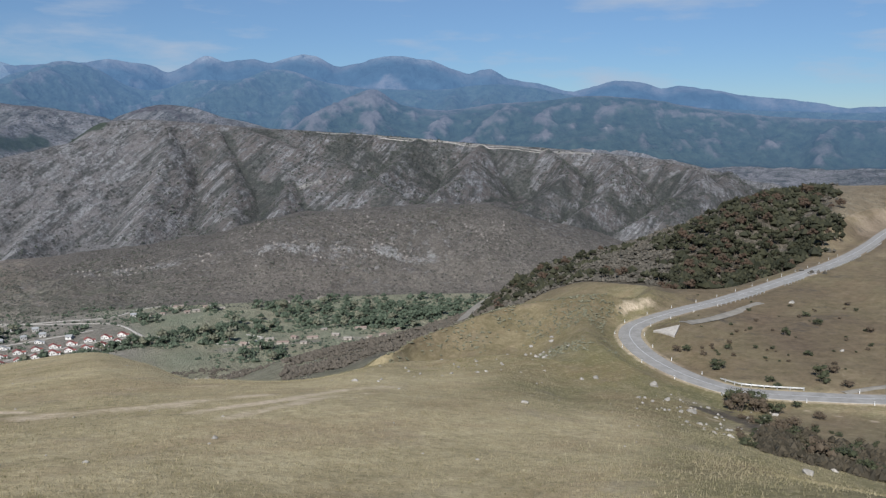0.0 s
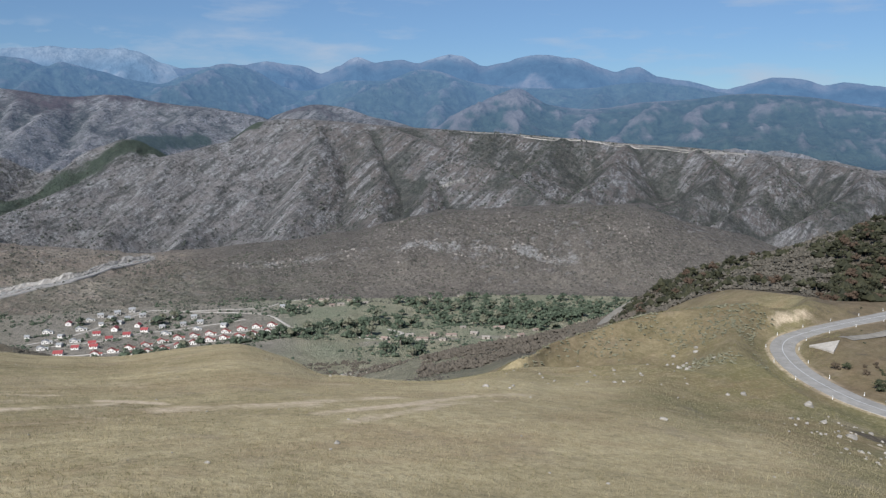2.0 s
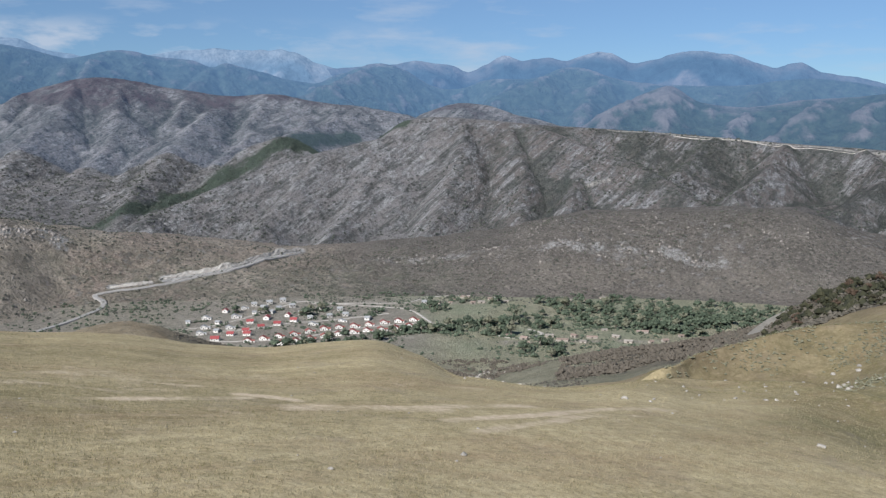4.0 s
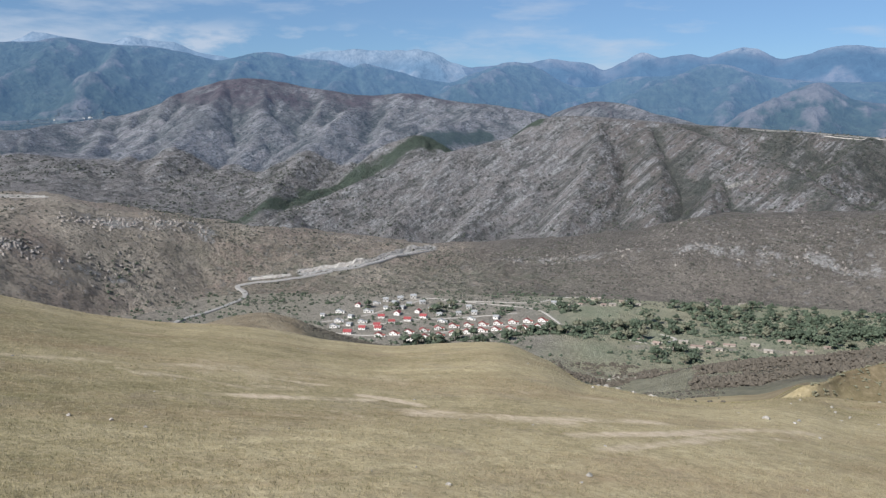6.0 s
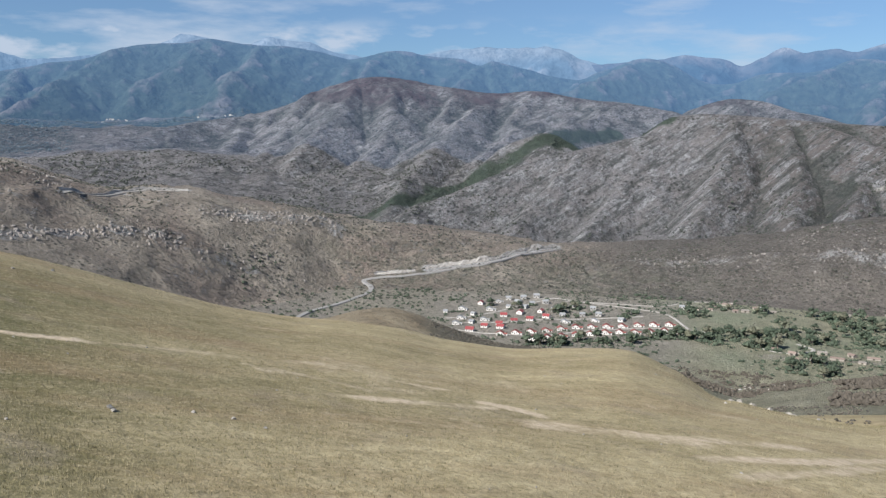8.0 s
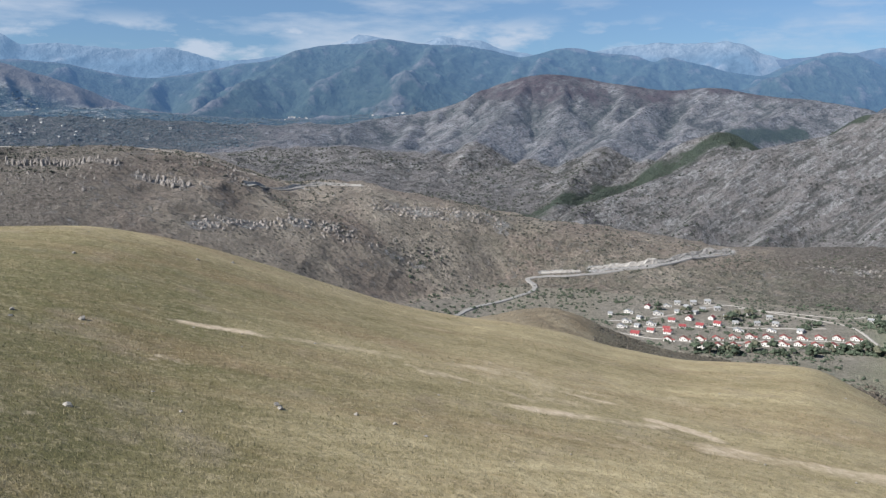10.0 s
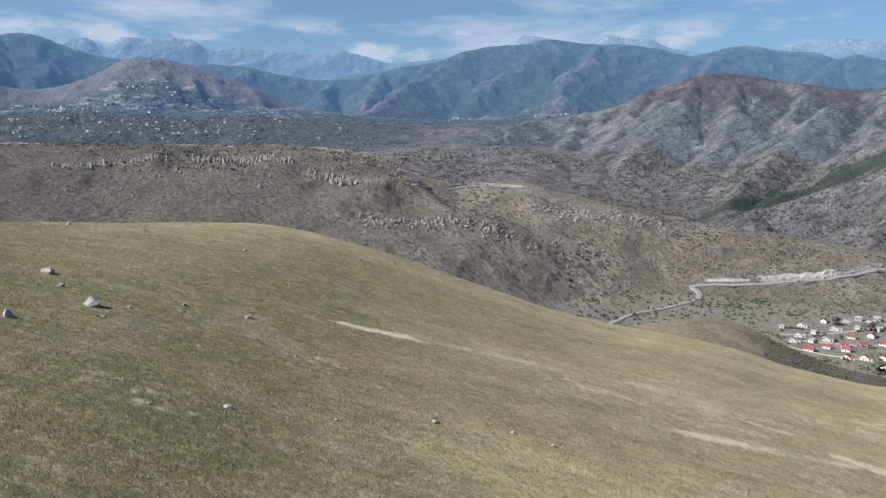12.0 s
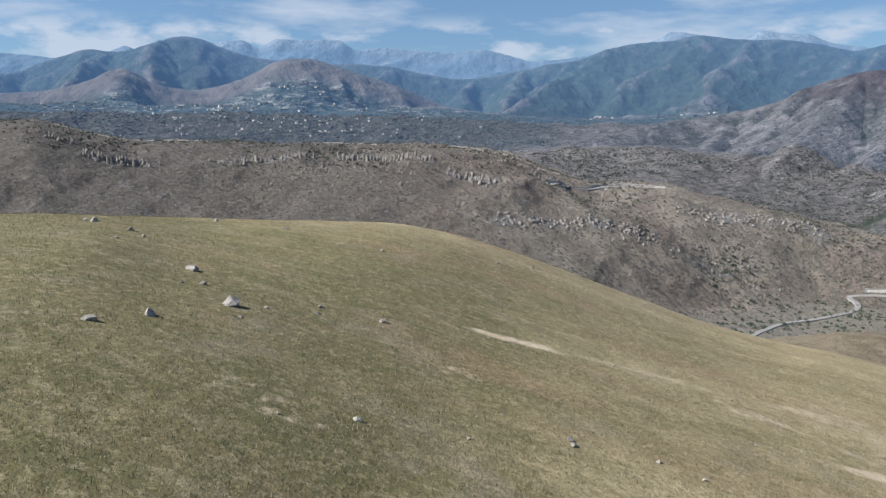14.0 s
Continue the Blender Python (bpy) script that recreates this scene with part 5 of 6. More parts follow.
def leaf_material(name, a, b, dry, share):
    """Leaves of one kind of tree, some trees turning dry."""
    m = Nodes(name, 0.75)
    col = m.mix(m.island(), a, b)
    turning = m.span(m.chance(), 1 - share, 1 - share + 0.04)
    return m.done(m.mix(turning, m.mix(m.math("MULTIPLY", m.chance(), 0.45), col, tuple(0.5 * v for v in a)), dry))


VALLEY_LEAF = leaf_material("valley_tree_leaves", (0.050, 0.068, 0.044), (0.11, 0.135, 0.088), (0.14, 0.14, 0.095), 0.2)
FOREST_LEAF = leaf_material("oak_scrub_leaves", (0.020, 0.022, 0.011), (0.056, 0.054, 0.028), (0.068, 0.046, 0.030), 0.36)
BUSH_LEAF = leaf_material("bush_leaves", (0.026, 0.032, 0.016), (0.070, 0.074, 0.038), (0.085, 0.064, 0.042), 0.5)


def clump(bm, centre, size, rng, squash=0.8):
    """A small lumpy mass of leaves."""
    made = bmesh.ops.create_icosphere(bm, subdivisions=1, radius=1.0)
    for v in made["verts"]:
        k = rng.uniform(0.62, 1.15)
        v.co = Vector((v.co.x * size * k + centre[0], v.co.y * size * k + centre[1], v.co.z * size * k * squash + centre[2]))


def leaf_spray(bm, centre, reach, count, leaf, rng):
    """Loose leaves round a crown, so that its outline is broken."""
    for _ in range(count):
        d = Vector((rng.gauss(0, 1), rng.gauss(0, 1), rng.gauss(0, 0.8))).normalized() * reach * rng.uniform(0.75, 1.18)
        p = Vector(centre) + d
        u = Vector((rng.gauss(0, 1), rng.gauss(0, 1), rng.gauss(0, 1))).normalized() * leaf
        w = u.cross(Vector((rng.gauss(0, 1), rng.gauss(0, 1), rng.gauss(0, 1)))).normalized() * leaf * 0.7
        bm.faces.new([bm.verts.new(p + q) for q in (u, w, -u, -w)])


def tube(bm, a, b, r0, r1, n=6):
    a, b = Vector(a), Vector(b)
    t = (b - a).to_track_quat("Z", "Y").to_matrix()
    rims = [[bm.verts.new(c + t @ Vector((r * math.cos(2 * math.pi * i / n), r * math.sin(2 * math.pi * i / n), 0))) for i in range(n)] for c, r in ((a, r0), (b, r1))]
    for i in range(n):
        bm.faces.new((rims[0][i], rims[0][(i + 1) % n], rims[1][(i + 1) % n], rims[1][i]))
    bm.faces.new(rims[1])


def tree(name, seed, tall, wide, leaves, label, category, group, dense=13):
    """A broad tree: tapered trunk, limbs, and a crown of lumps and loose leaves."""
    rng = random.Random(seed)
    t = thing(name, label, category, group)
    bm = bmesh.new()
    fork = (rng.uniform(-0.1, 0.1) * wide, rng.uniform(-0.1, 0.1) * wide, 0.38 * tall)
    tube(bm, (0, 0, -0.8), fork, 0.045 * tall, 0.028 * tall)
    lumps = []
    for i in range(dense):
        a, q = i * 2.4 + rng.uniform(-0.4, 0.4), math.sqrt((i + 0.5) / dense)
        c = (0.40 * wide * q * math.cos(a) + fork[0], 0.40 * wide * q * math.sin(a) + fork[1], tall * (0.42 + 0.46 * rng.random() * (1.15 - 0.7 * q) + 0.06))
        lumps.append(c)
        if i % 3 == 0:
            tube(bm, fork, c, 0.02 * tall, 0.006 * tall, 5)
    part("trunk", bm, BARK, t)
    bm = bmesh.new()
    for c in lumps:
        clump(bm, c, wide * rng.uniform(0.13, 0.23), rng)
        leaf_spray(bm, c, wide * 0.22, 16, 0.035 * wide, rng)
    part("crown", bm, leaves, t)
    return t


def bush(seed, tall, wide, label):
    """A shrub: stems from one root and a low crown of leaf lumps with gaps."""
    rng = random.Random(seed)
    t = thing("bush", label, "bush", "bushes on the slope")
    spots = [(0.36 * wide * math.cos(i * 2.4) * math.sqrt(i / 11), 0.36 * wide * math.sin(i * 2.4) * math.sqrt(i / 11), tall * rng.uniform(0.25, 0.75)) for i in range(11)]
    for c in spots[::2]:
        bm = bmesh.new()
        tube(bm, (0.1 * c[0], 0.1 * c[1], -0.3), c, 0.04, 0.015, 4)
        part("stem", bm, BARK, t)
    bm = bmesh.new()
    for c in spots:
        clump(bm, c, wide * rng.uniform(0.09, 0.17), rng, tall / wide * 1.2)
        leaf_spray(bm, c, wide * 0.17, 34, 0.028 * wide, rng)
    part("crown", bm, BUSH_LEAF, t)
    return t


def scatter(kinds, places, size=(0.8, 1.25), seed=1, sink=0.15):
    """Copies of things at places (x, y), turned and scaled at random; the first of each kind is moved, the others are copies."""
    rng = random.Random(seed)
    if not len(places):
        return
    xs = np.array(places)
    zs = height(xs[:, 0], xs[:, 1])
    fresh = list(kinds)
    for (x, y), z in zip(xs, zs):
        k = rng.uniform(*size)
        m = pose(x, y, z - sink, 0, 0, rng.uniform(0, 360)) @ Matrix.Diagonal((k, k, k * rng.uniform(0.85, 1.15), 1))
        if fresh:
            fresh.pop().matrix_basis = m
        else:
            ob = rng.choice(kinds)
            keep = ob.scale.copy()
            ob.scale = (1, 1, 1)
            copy_thing(ob, m)
            ob.scale = keep


def belt(points, wide, count, seed, ragged=1.0):
    """Random places in a belt along (bearing, distance) points."""
    rng = np.random.RandomState(seed)
    line = spline([place(b, r) for b, r in points], 4.0)
    n = sides(np.column_stack([line, line[:, 0] * 0]))
    i = rng.randint(0, len(line), count)
    off = rng.normal(0, wide * 0.5, count)
    p = line[i] + n[i] * off[:, None] + rng.normal(0, 2.5 * ragged, (count, 2))
    return [tuple(q) for q in p]


def apart(places, gap):
    kept = []
    for p in places:
        if all((p[0] - q[0]) ** 2 + (p[1] - q[1]) ** 2 > gap * gap for q in kept):
            kept.append(p)
    return kept


VT = "trees along the valley floor"
valley_trees = [tree("riverside_tree", 11 + i, 9.0, 8.5, VALLEY_LEAF, "broad green riverside tree in the valley", "tree", VT, 12) for i in range(4)]
groves = (belt([(3, 1150), (0.5, 1190), (-1.5, 1230), (-4, 1275)], 46, 70, 1) + belt([(12, 1235), (8, 1240), (4, 1215), (1, 1200)], 40, 85, 2) + belt([(9.5, 1140), (5, 1130), (2, 1130)], 22, 38, 3)
          + belt([(30.3, 1018), (27, 1033), (24, 1052), (20.5, 1085), (19, 1082)], 11, 58, 4) + belt([(19, 1100), (16.5, 1112), (14, 1118), (11.5, 1122)], 20, 42, 5)
          + belt([(18, 1065), (16, 1068), (14, 1050)], 14, 14, 6) + belt([(20, 1270), (15, 1255), (12, 1270), (6, 1290), (0, 1290)], 16, 26, 7)
          + belt([(15, 1185), (10, 1170), (5, 1175)], 24, 18, 8) + belt([(28.4, 1190), (28.8, 1192)], 6, 4, 9) + belt([(33, 1230), (27, 1210), (23, 1180)], 40, 12, 10)
          + belt([(14, 1000), (10, 985), (6, 990)], 40, 16, 12) + belt([(20.5, 1225), (18.2, 1190)], 16, 7, 13))
grove_spots = apart(groves, 3.6)
random.Random(2).shuffle(grove_spots)
scatter(valley_trees, grove_spots[:300], (0.85, 1.75), 3)

# the wood on the ridge beyond the upper road
FT = "trees of the wood on the ridge"
wood_trees = [tree("oak_tree", 31 + i, 5.4, 5.6, FOREST_LEAF, "small dense oak in the wood above the road", "tree", FT, 11) for i in range(4)]


def wood_places(count, seed):
    rng = np.random.RandomState(seed)
    b, q = rng.uniform(-25.2, -2.5, count), rng.uniform(0.0, 1.0, count)
    R, _ = rings(b)
    near = R[5] + 6 - step(b, -14, -17) * 0.8 * (R[5] - R[4])
    r = near + q * (R[6] - near - 2)
    x, y = -np.sin(np.radians(b)) * r, np.cos(np.radians(b)) * r
    thick = np.clip(0.18 + 0.85 * box(b, -23.8, -15.5, 1.2) + 0.9 * fbm(x / 55, y / 55, 4, 0.55, 101) + 0.2 * box(b, -9, -3, 1.5), 0, 1) * (1 - 0.6 * step(b, -15.5, -13))
    thick = thick * np.where(b > -14, 0.75 * step(q, 1.0, 0.9), 1) * np.where(b < -24.3, 0.5, 1)
    keep = (rng.random_sample(count) < thick) & (off_line(x, y, PASS_LINE, 30.0)[0] > 9 + 5 * rng.random_sample(count))
    return list(zip(x[keep], y[keep]))


wood_spots = apart(wood_places(3600, 5), 2.9)
scatter(wood_trees, wood_spots[:300], (0.6, 1.25), 6)


def lumps_stuff(name, places, sizes, material, label, category, seed, per=3, squash=0.75):
    """Many far shrubs in one mesh: each a few lumps of eight faces."""
    rng = np.random.RandomState(seed)
    xy = np.array(places)
    z = height(xy[:, 0], xy[:, 1])
    n = len(xy)
    base = np.array([(1, 0, 0), (0, 1, 0), (-1, 0, 0), (0, -1, 0), (0, 0, 1), (0, 0, -1)], float)
    tri = np.array([(0, 1, 4), (1, 2, 4), (2, 3, 4), (3, 0, 4), (1, 0, 5), (2, 1, 5), (3, 2, 5), (0, 3, 5)])
    size = np.asarray(sizes)[:, None] * rng.uniform(0.4, 0.75, (n, per))
    off = rng.normal(0, 0.38, (n, per, 3)) * np.asarray(sizes)[:, None, None]
    c = np.stack([xy[:, 0], xy[:, 1], z], -1)[:, None, :] + off * (1, 1, 0.45)
    c[:, :, 2] += 0.35 * np.asarray(sizes)[:, None] * squash
    spin = rng.uniform(0, 6.28, (n, per))
    rot = np.stack([np.stack([np.cos(spin), -np.sin(spin)], -1), np.stack([np.sin(spin), np.cos(spin)], -1)], -2)
    shape = base[None, None] * rng.uniform(0.65, 1.2, (n, per, 6, 1))
    xy2 = np.einsum("npij,npvj->npvi", rot, shape[..., :2])
    co = np.concatenate([xy2, shape[..., 2:] * squash], -1) * size[:, :, None, None] + c[:, :, None, :]
    faces = (tri[None] + 6 * np.arange(n * per)[:, None, None]).reshape(-1, 3)
    mesh = bpy.data.meshes.new(name)
    mesh.from_pydata(co.reshape(-1, 3).tolist(), [], faces.tolist())
    mesh.materials.append(material)
    return tagged(new(name, mesh), label, category, kind="stuff")


rest = wood_spots[300:]
if rest:
    lumps_stuff("wood_undergrowth", rest, np.random.RandomState(3).uniform(2.2, 4.2, len(rest)), FOREST_LEAF, "thick oak scrub filling the wood on the ridge", "scrub", 8, 9, 0.9)


def sown(b0, b1, r0, r1, count, seed, scale, lo, hi):
    """Random places between bearings and distances, thick where the noise is high."""
    rng = np.random.RandomState(seed)
    b, r = rng.uniform(b0, b1, count), np.sqrt(rng.uniform(r0 * r0, r1 * r1, count))
    x, y = -np.sin(np.radians(b)) * r, np.cos(np.radians(b)) * r
    keep = rng.random_sample(count) < step(fbm(x / scale, y / scale, 4, 0.55, seed), lo, hi)
    return list(zip(x[keep], y[keep]))


SCRUB = leaf_material("dry_scrub", (0.062, 0.057, 0.044), (0.135, 0.117, 0.092), (0.12, 0.095, 0.072), 0.3)
FAR_SCRUB = leaf_material("hill_scrub", (0.055, 0.064, 0.050), (0.095, 0.102, 0.082), (0.09, 0.09, 0.07), 0.3)
spots = sown(-5, 11, 420, 900, 10000, 21, 60, -0.45, 0.2) + sown(7, 27, 560, 950, 6500, 23, 50, -0.25, 0.4)
lumps_stuff("scrub", spots, np.random.RandomState(4).uniform(1.3, 3.0, len(spots)), SCRUB, "low brown scrub covering the slope above the valley", "scrub", 22)
spots = sown(-25, -1, 360, 660, 2400, 24, 40, -0.2, 0.4) + sown(-15.5, 1, 385, 660, 6500, 20, 40, -0.5, 0.2)
lumps_stuff("scrub", spots, np.random.RandomState(5).uniform(1.0, 2.4, len(spots)), SCRUB, "brown undergrowth between the trees of the wood", "scrub", 25)
spots = sown(-6, 96, 1260, 1600, 9000, 26, 120, -0.2, 0.45)
lumps_stuff("scrub", spots, np.random.RandomState(6).uniform(1.6, 4.0, len(spots)), FAR_SCRUB, "scattered dark bushes on the brown hill", "scrub", 27, 2)
spots = sown(-20, 62, 1860, 2400, 9000, 28, 160, -0.15, 0.4)
lumps_stuff("scrub", spots, np.random.RandomState(7).uniform(2.4, 5.5, len(spots)), FAR_SCRUB, "dark bushes dotting the rocky mountain", "scrub", 29, 2)
spots = sown(-2, 40, 760, 1330, 5200, 30, 60, -0.2, 0.4) + sown(37, 50, 1000, 1345, 900, 34, 60, -0.4, 0.3)
spots = spots + grove_spots[300:] + [(p[0] + q[0], p[1] + q[1]) for p in grove_spots for q in np.random.RandomState(int(abs(p[0]) * 7) % 9999).normal(0, 4.5, (4, 2))]
lumps_stuff("scrub", spots, np.random.RandomState(8).uniform(1.2, 4.2, len(spots)), VALLEY_LEAF, "small green bushes among the valley fields", "scrub", 31, 3)
spots = [(p[0] + q[0], p[1] + q[1]) for p in grove_spots for q in np.random.RandomState(int(abs(p[0]) * 11) % 9999).normal(0, 6.0, (1, 2))]
lumps_stuff("thicket", spots, np.random.RandomState(9).uniform(2.5, 5.5, len(spots)), VALLEY_LEAF, "dense green thicket filling the belts of riverside trees", "thicket", 33, 9, 1.1)
spots = sown(28, 37, 470, 620, 2600, 35, 30, -0.4, 0.3) + sown(9, 19, 190, 430, 700, 36, 25, -0.2, 0.4)
lumps_stuff("scrub", spots, np.random.RandomState(10).uniform(0.5, 1.3, len(spots)), SCRUB, "thorny scrub on the flank of the tan knoll and the gully", "scrub", 37)

SAGE = leaf_material("grey_sage", (0.13, 0.128, 0.082), (0.22, 0.21, 0.14), (0.20, 0.165, 0.105), 0.3)
spots = sown(-12.2, 4, 206, 292, 5200, 42, 14, -0.4, 0.3)
spots = [p for p in spots if off_line(np.array([p[0]]), np.array([p[1]]), PASS_LINE, 16.0)[0][0] > 7.5]
lumps_stuff("sage", spots, np.random.RandomState(12).uniform(0.25, 0.75, len(spots)), SAGE, "low grey-green sage cushions on the spur above the road", "scrub", 43, 3, 0.6)
THORN = leaf_material("thorn_scrub", (0.028, 0.024, 0.015), (0.075, 0.06, 0.038), (0.085, 0.06, 0.038), 0.35)
spots = sown(-30, -21.5, 112, 160, 1000, 44, 12, -0.25, 0.35)
lumps_stuff("scrub", spots, np.random.RandomState(13).uniform(0.35, 1.3, len(spots)), THORN, "dark brown thorn scrub filling the ravine below the road", "scrub", 45, 8, 0.9)

# leaf colours made pale and bluish: the distance haze is painted into them
HAZED_LEAF = leaf_material("haze_tinted_leaves", (0.095, 0.13, 0.16), (0.14, 0.175, 0.20), (0.14, 0.16, 0.175), 0.2)
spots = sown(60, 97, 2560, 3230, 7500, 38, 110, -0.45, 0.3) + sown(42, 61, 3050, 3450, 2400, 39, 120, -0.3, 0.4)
lumps_stuff("far_wood", spots, np.random.RandomState(11).uniform(3.0, 7.0, len(spots)), HAZED_LEAF, "hazy blue-green trees among the far terraces", "trees", 40, 3, 0.5)

# bushes by the road and in the ravine: bearing, distance, width
BUSHES = [(-18.6, 205, 4.4), (-19.9, 179, 6.0), (-21.3, 180, 5.6), (-22.3, 180, 3.8), (-24.9, 179, 3.2), (-23.5, 188, 2.6), (-24.4, 268, 3.6), (-23.7, 279, 3.2), (-22.6, 253, 3.4), (-24, 232, 3.2),
          (-24.8, 213, 4.4), (-25.5, 218, 3.3), (-25, 209, 3.6), (-22.3, 201, 2.6), (-15.9, 223, 2.8), (-17.6, 220, 2.2), (-26, 305, 2.5), (-25.8, 396, 3.7), (-27.4, 266, 2.9), (-25.1, 122, 5.0),
          (-26.3, 129, 4.6), (-23.3, 154, 3.1), (-21.9, 159, 2.8), (-28.2, 119, 3.4), (-27.1, 146, 3.0), (-24, 142, 3.4), (-26.4, 208, 3.6), (-18.5, 211, 5.0), (-19.8, 186, 6.5), (-21.0, 186, 6.0), (-21.8, 205, 3.0), (-16.5, 223, 3.0), (-19.1, 231, 2.6), (-21.6, 168, 4.0), (-22.6, 160, 4.5), (-23.3, 166, 4.0)]
kinds = [bush(61 + i, 0.62, 1.0, "grey-green thorn bush on the dry slope") for i in range(4)]
rng = random.Random(9)
extra = [(rng.uniform(-28.5, -17), rng.uniform(222, 300), rng.uniform(0.8, 2.0)) for _ in range(50)] + [(rng.uniform(-29, -20), rng.uniform(116, 172), rng.uniform(0.8, 2.6)) for _ in range(60)]
extra += [(rng.uniform(-22.5, -17), rng.uniform(190.5, 191.5) + 9, rng.uniform(0.8, 1.6)) for _ in range(9)]
first = list(kinds)
for b, r, w in BUSHES + extra:
    x, y = place(b, r)
    if off_line(np.array([x]), np.array([y]), PASS_LINE, 16.0)[0][0] < 4.2 + 0.5 * w:
        continue
    m = pose(x, y, float(height(x, y)[0]) - 0.05, 0, 0, rng.uniform(0, 360)) @ Matrix.Diagonal((w, w, w * rng.uniform(0.8, 1.2), 1))
    if first:
        first.pop().matrix_basis = m
    else:
        ob = rng.choice(kinds)
        keep, ob.scale = ob.scale.copy(), (1, 1, 1)
        copy_thing(ob, m)
        ob.scale = keep


STONE = simple("pale_field_stone", (0.22, 0.20, 0.17), (0.44, 0.41, 0.36), 0.5, 0.9, 0.03, 0.0, 0.35)


def boulder(seed):
    """A field stone with broken faces and worn edges, about 1 m wide."""
    rng = random.Random(seed)
    bm = bmesh.new()
    bmesh.ops.create_icosphere(bm, subdivisions=3, radius=0.62)
    for _ in range(15):
        n = Vector((rng.gauss(0, 1), rng.gauss(0, 1), rng.gauss(0.2, 0.8))).normalized()
        d = rng.uniform(0.26, 0.44)
        for v in bm.verts:
            over = v.co.dot(n) - d
            if over > 0:
                v.co -= n * over
    for v in bm.verts:
        v.co += v.co.normalized() * 0.035 * noise.noise(v.co * 5.1 + Vector((seed, 0, 0)))
        v.co.z *= 0.72
    mesh = bpy.data.meshes.new("boulder")
    bm.to_mesh(mesh)
    bm.free()
    mesh.materials.append(STONE)
    return tagged(new("boulder", mesh), "pale weathered field stone lying in the grass", "rock", "stones on the meadow")


# stones: bearing, distance, width
STONES = [(72.7, 91, 1.8), (76.1, 105, 1.7), (74.9, 98, 0.95), (76, 97, 0.45), (75.8, 81, 1.3), (78.2, 76, 1.2), (66.9, 139, 0.8), (73.1, 150, 1.0), (83.4, 135, 1.6), (84.1, 139, 0.9), (80.9, 126, 1.1),
          (81.1, 116, 0.6), (80, 122, 0.8), (70.9, 93, 0.5), (68.3, 99, 0.7), (68.2, 96, 0.5), (64.7, 99, 0.95), (71.7, 87, 0.5), (62.5, 68, 0.7), (60.4, 156, 0.8), (58.5, 165, 0.9), (51.8, 76, 0.7)]
STONES2 = [(-14.5, 183, 2.6), (-10.6, 179, 1.7), (-9.6, 176, 1.0), (-5.7, 116, 1.3), (-17, 163, 2.3), (-16.3, 158, 1.3), (-16.7, 141, 0.8), (-17.6, 146, 1.2), (-18.1, 175, 1.2), (-19.5, 136, 1.2),
           (-26, 111, 1.1), (-24.5, 100, 1.7), (-2.4, 164, 0.9), (-3, 165, 0.9), (3.1, 121, 0.5), (4.3, 135, 0.8), (-2.4, 70, 0.4), (15.8, 73, 0.6), (24, 63, 0.5), (-13.5, 161, 1.1), (-21.1, 142, 0.8),
           (-15.4, 170, 1.6), (-20.1, 157, 1.1), (-22.2, 178, 1.5), (-6.5, 217, 2.0)]
STONES3 = [(52.1, 77, 0.7), (47.5, 78, 0.5), (45.1, 77, 0.5), (43.1, 75, 0.4), (6.1, 130, 1.2), (4.5, 131, 0.7), (16.8, 150, 0.8), (-25.9, 240, 1.4), (-22.8, 300, 2.2), (-20.6, 172, 1.2), (-21.8, 165, 1.0),
           (-23.0, 160, 1.1), (-18.6, 166, 1.0), (-19.3, 150, 0.9), (-7.2, 214, 1.3), (-6.0, 219, 1.2), (-18.9, 158, 0.8)]
boulders = [boulder(80 + i) for i in range(6)]
dark_log = (77.5, 157, 1.3)
extra = [(rng.uniform(-20, 92), rng.uniform(62, 165), rng.uniform(0.15, 0.38)) for _ in range(90)] + [(rng.uniform(-23, -13), rng.uniform(130, 180), rng.uniform(0.25, 0.9)) for _ in range(60)] + [(rng.uniform(11.5, 17), rng.uniform(172, 205), rng.uniform(0.6, 2.0)) for _ in range(40)] + [(rng.uniform(-9, 5), rng.uniform(150, 192), rng.uniform(0.4, 1.0)) for _ in range(26)] + [(rng.gauss(-6.6, 0.9), rng.gauss(222, 7), rng.uniform(0.6, 1.8)) for _ in range(16)] + [(rng.gauss(15.2, 1.4), rng.uniform(630, 780), rng.uniform(1.2, 3.8)) for _ in range(50)]
first = list(boulders)
for b, r, w in STONES + STONES2 + STONES3 + [dark_log] + extra:
    x, y = place(b, r)
    m = pose(x, y, float(height(x, y)[0]) + 0.12 * w, rng.uniform(-12, 12), rng.uniform(-12, 12), rng.uniform(0, 360)) @ Matrix.Diagonal((w, w * rng.uniform(0.7, 1.0), w * rng.uniform(0.7, 1.0), 1))
    if first:
        first.pop().matrix_basis = m
    else:
        ob = rng.choice(boulders)
        keep, ob.scale = ob.scale.copy(), (1, 1, 1)
        copy_thing(ob, m)
        ob.scale = keep


# ---------- grass: tufts of dry blades on the near hill ----------
def grass_material(name, a, b, c):
    m = Nodes(name, 0.8)
    r = m.island()
    return m.done(m.mix(m.span(r, 0.55, 1.0), m.mix(m.span(r, 0.0, 0.5), a, b), c))


STRAW = grass_material("straw_blades", (0.215, 0.18, 0.105), (0.295, 0.25, 0.15), (0.39, 0.335, 0.21))
OLIVE = grass_material("olive_blades", (0.112, 0.104, 0.046), (0.168, 0.149, 0.072), (0.25, 0.22, 0.118))


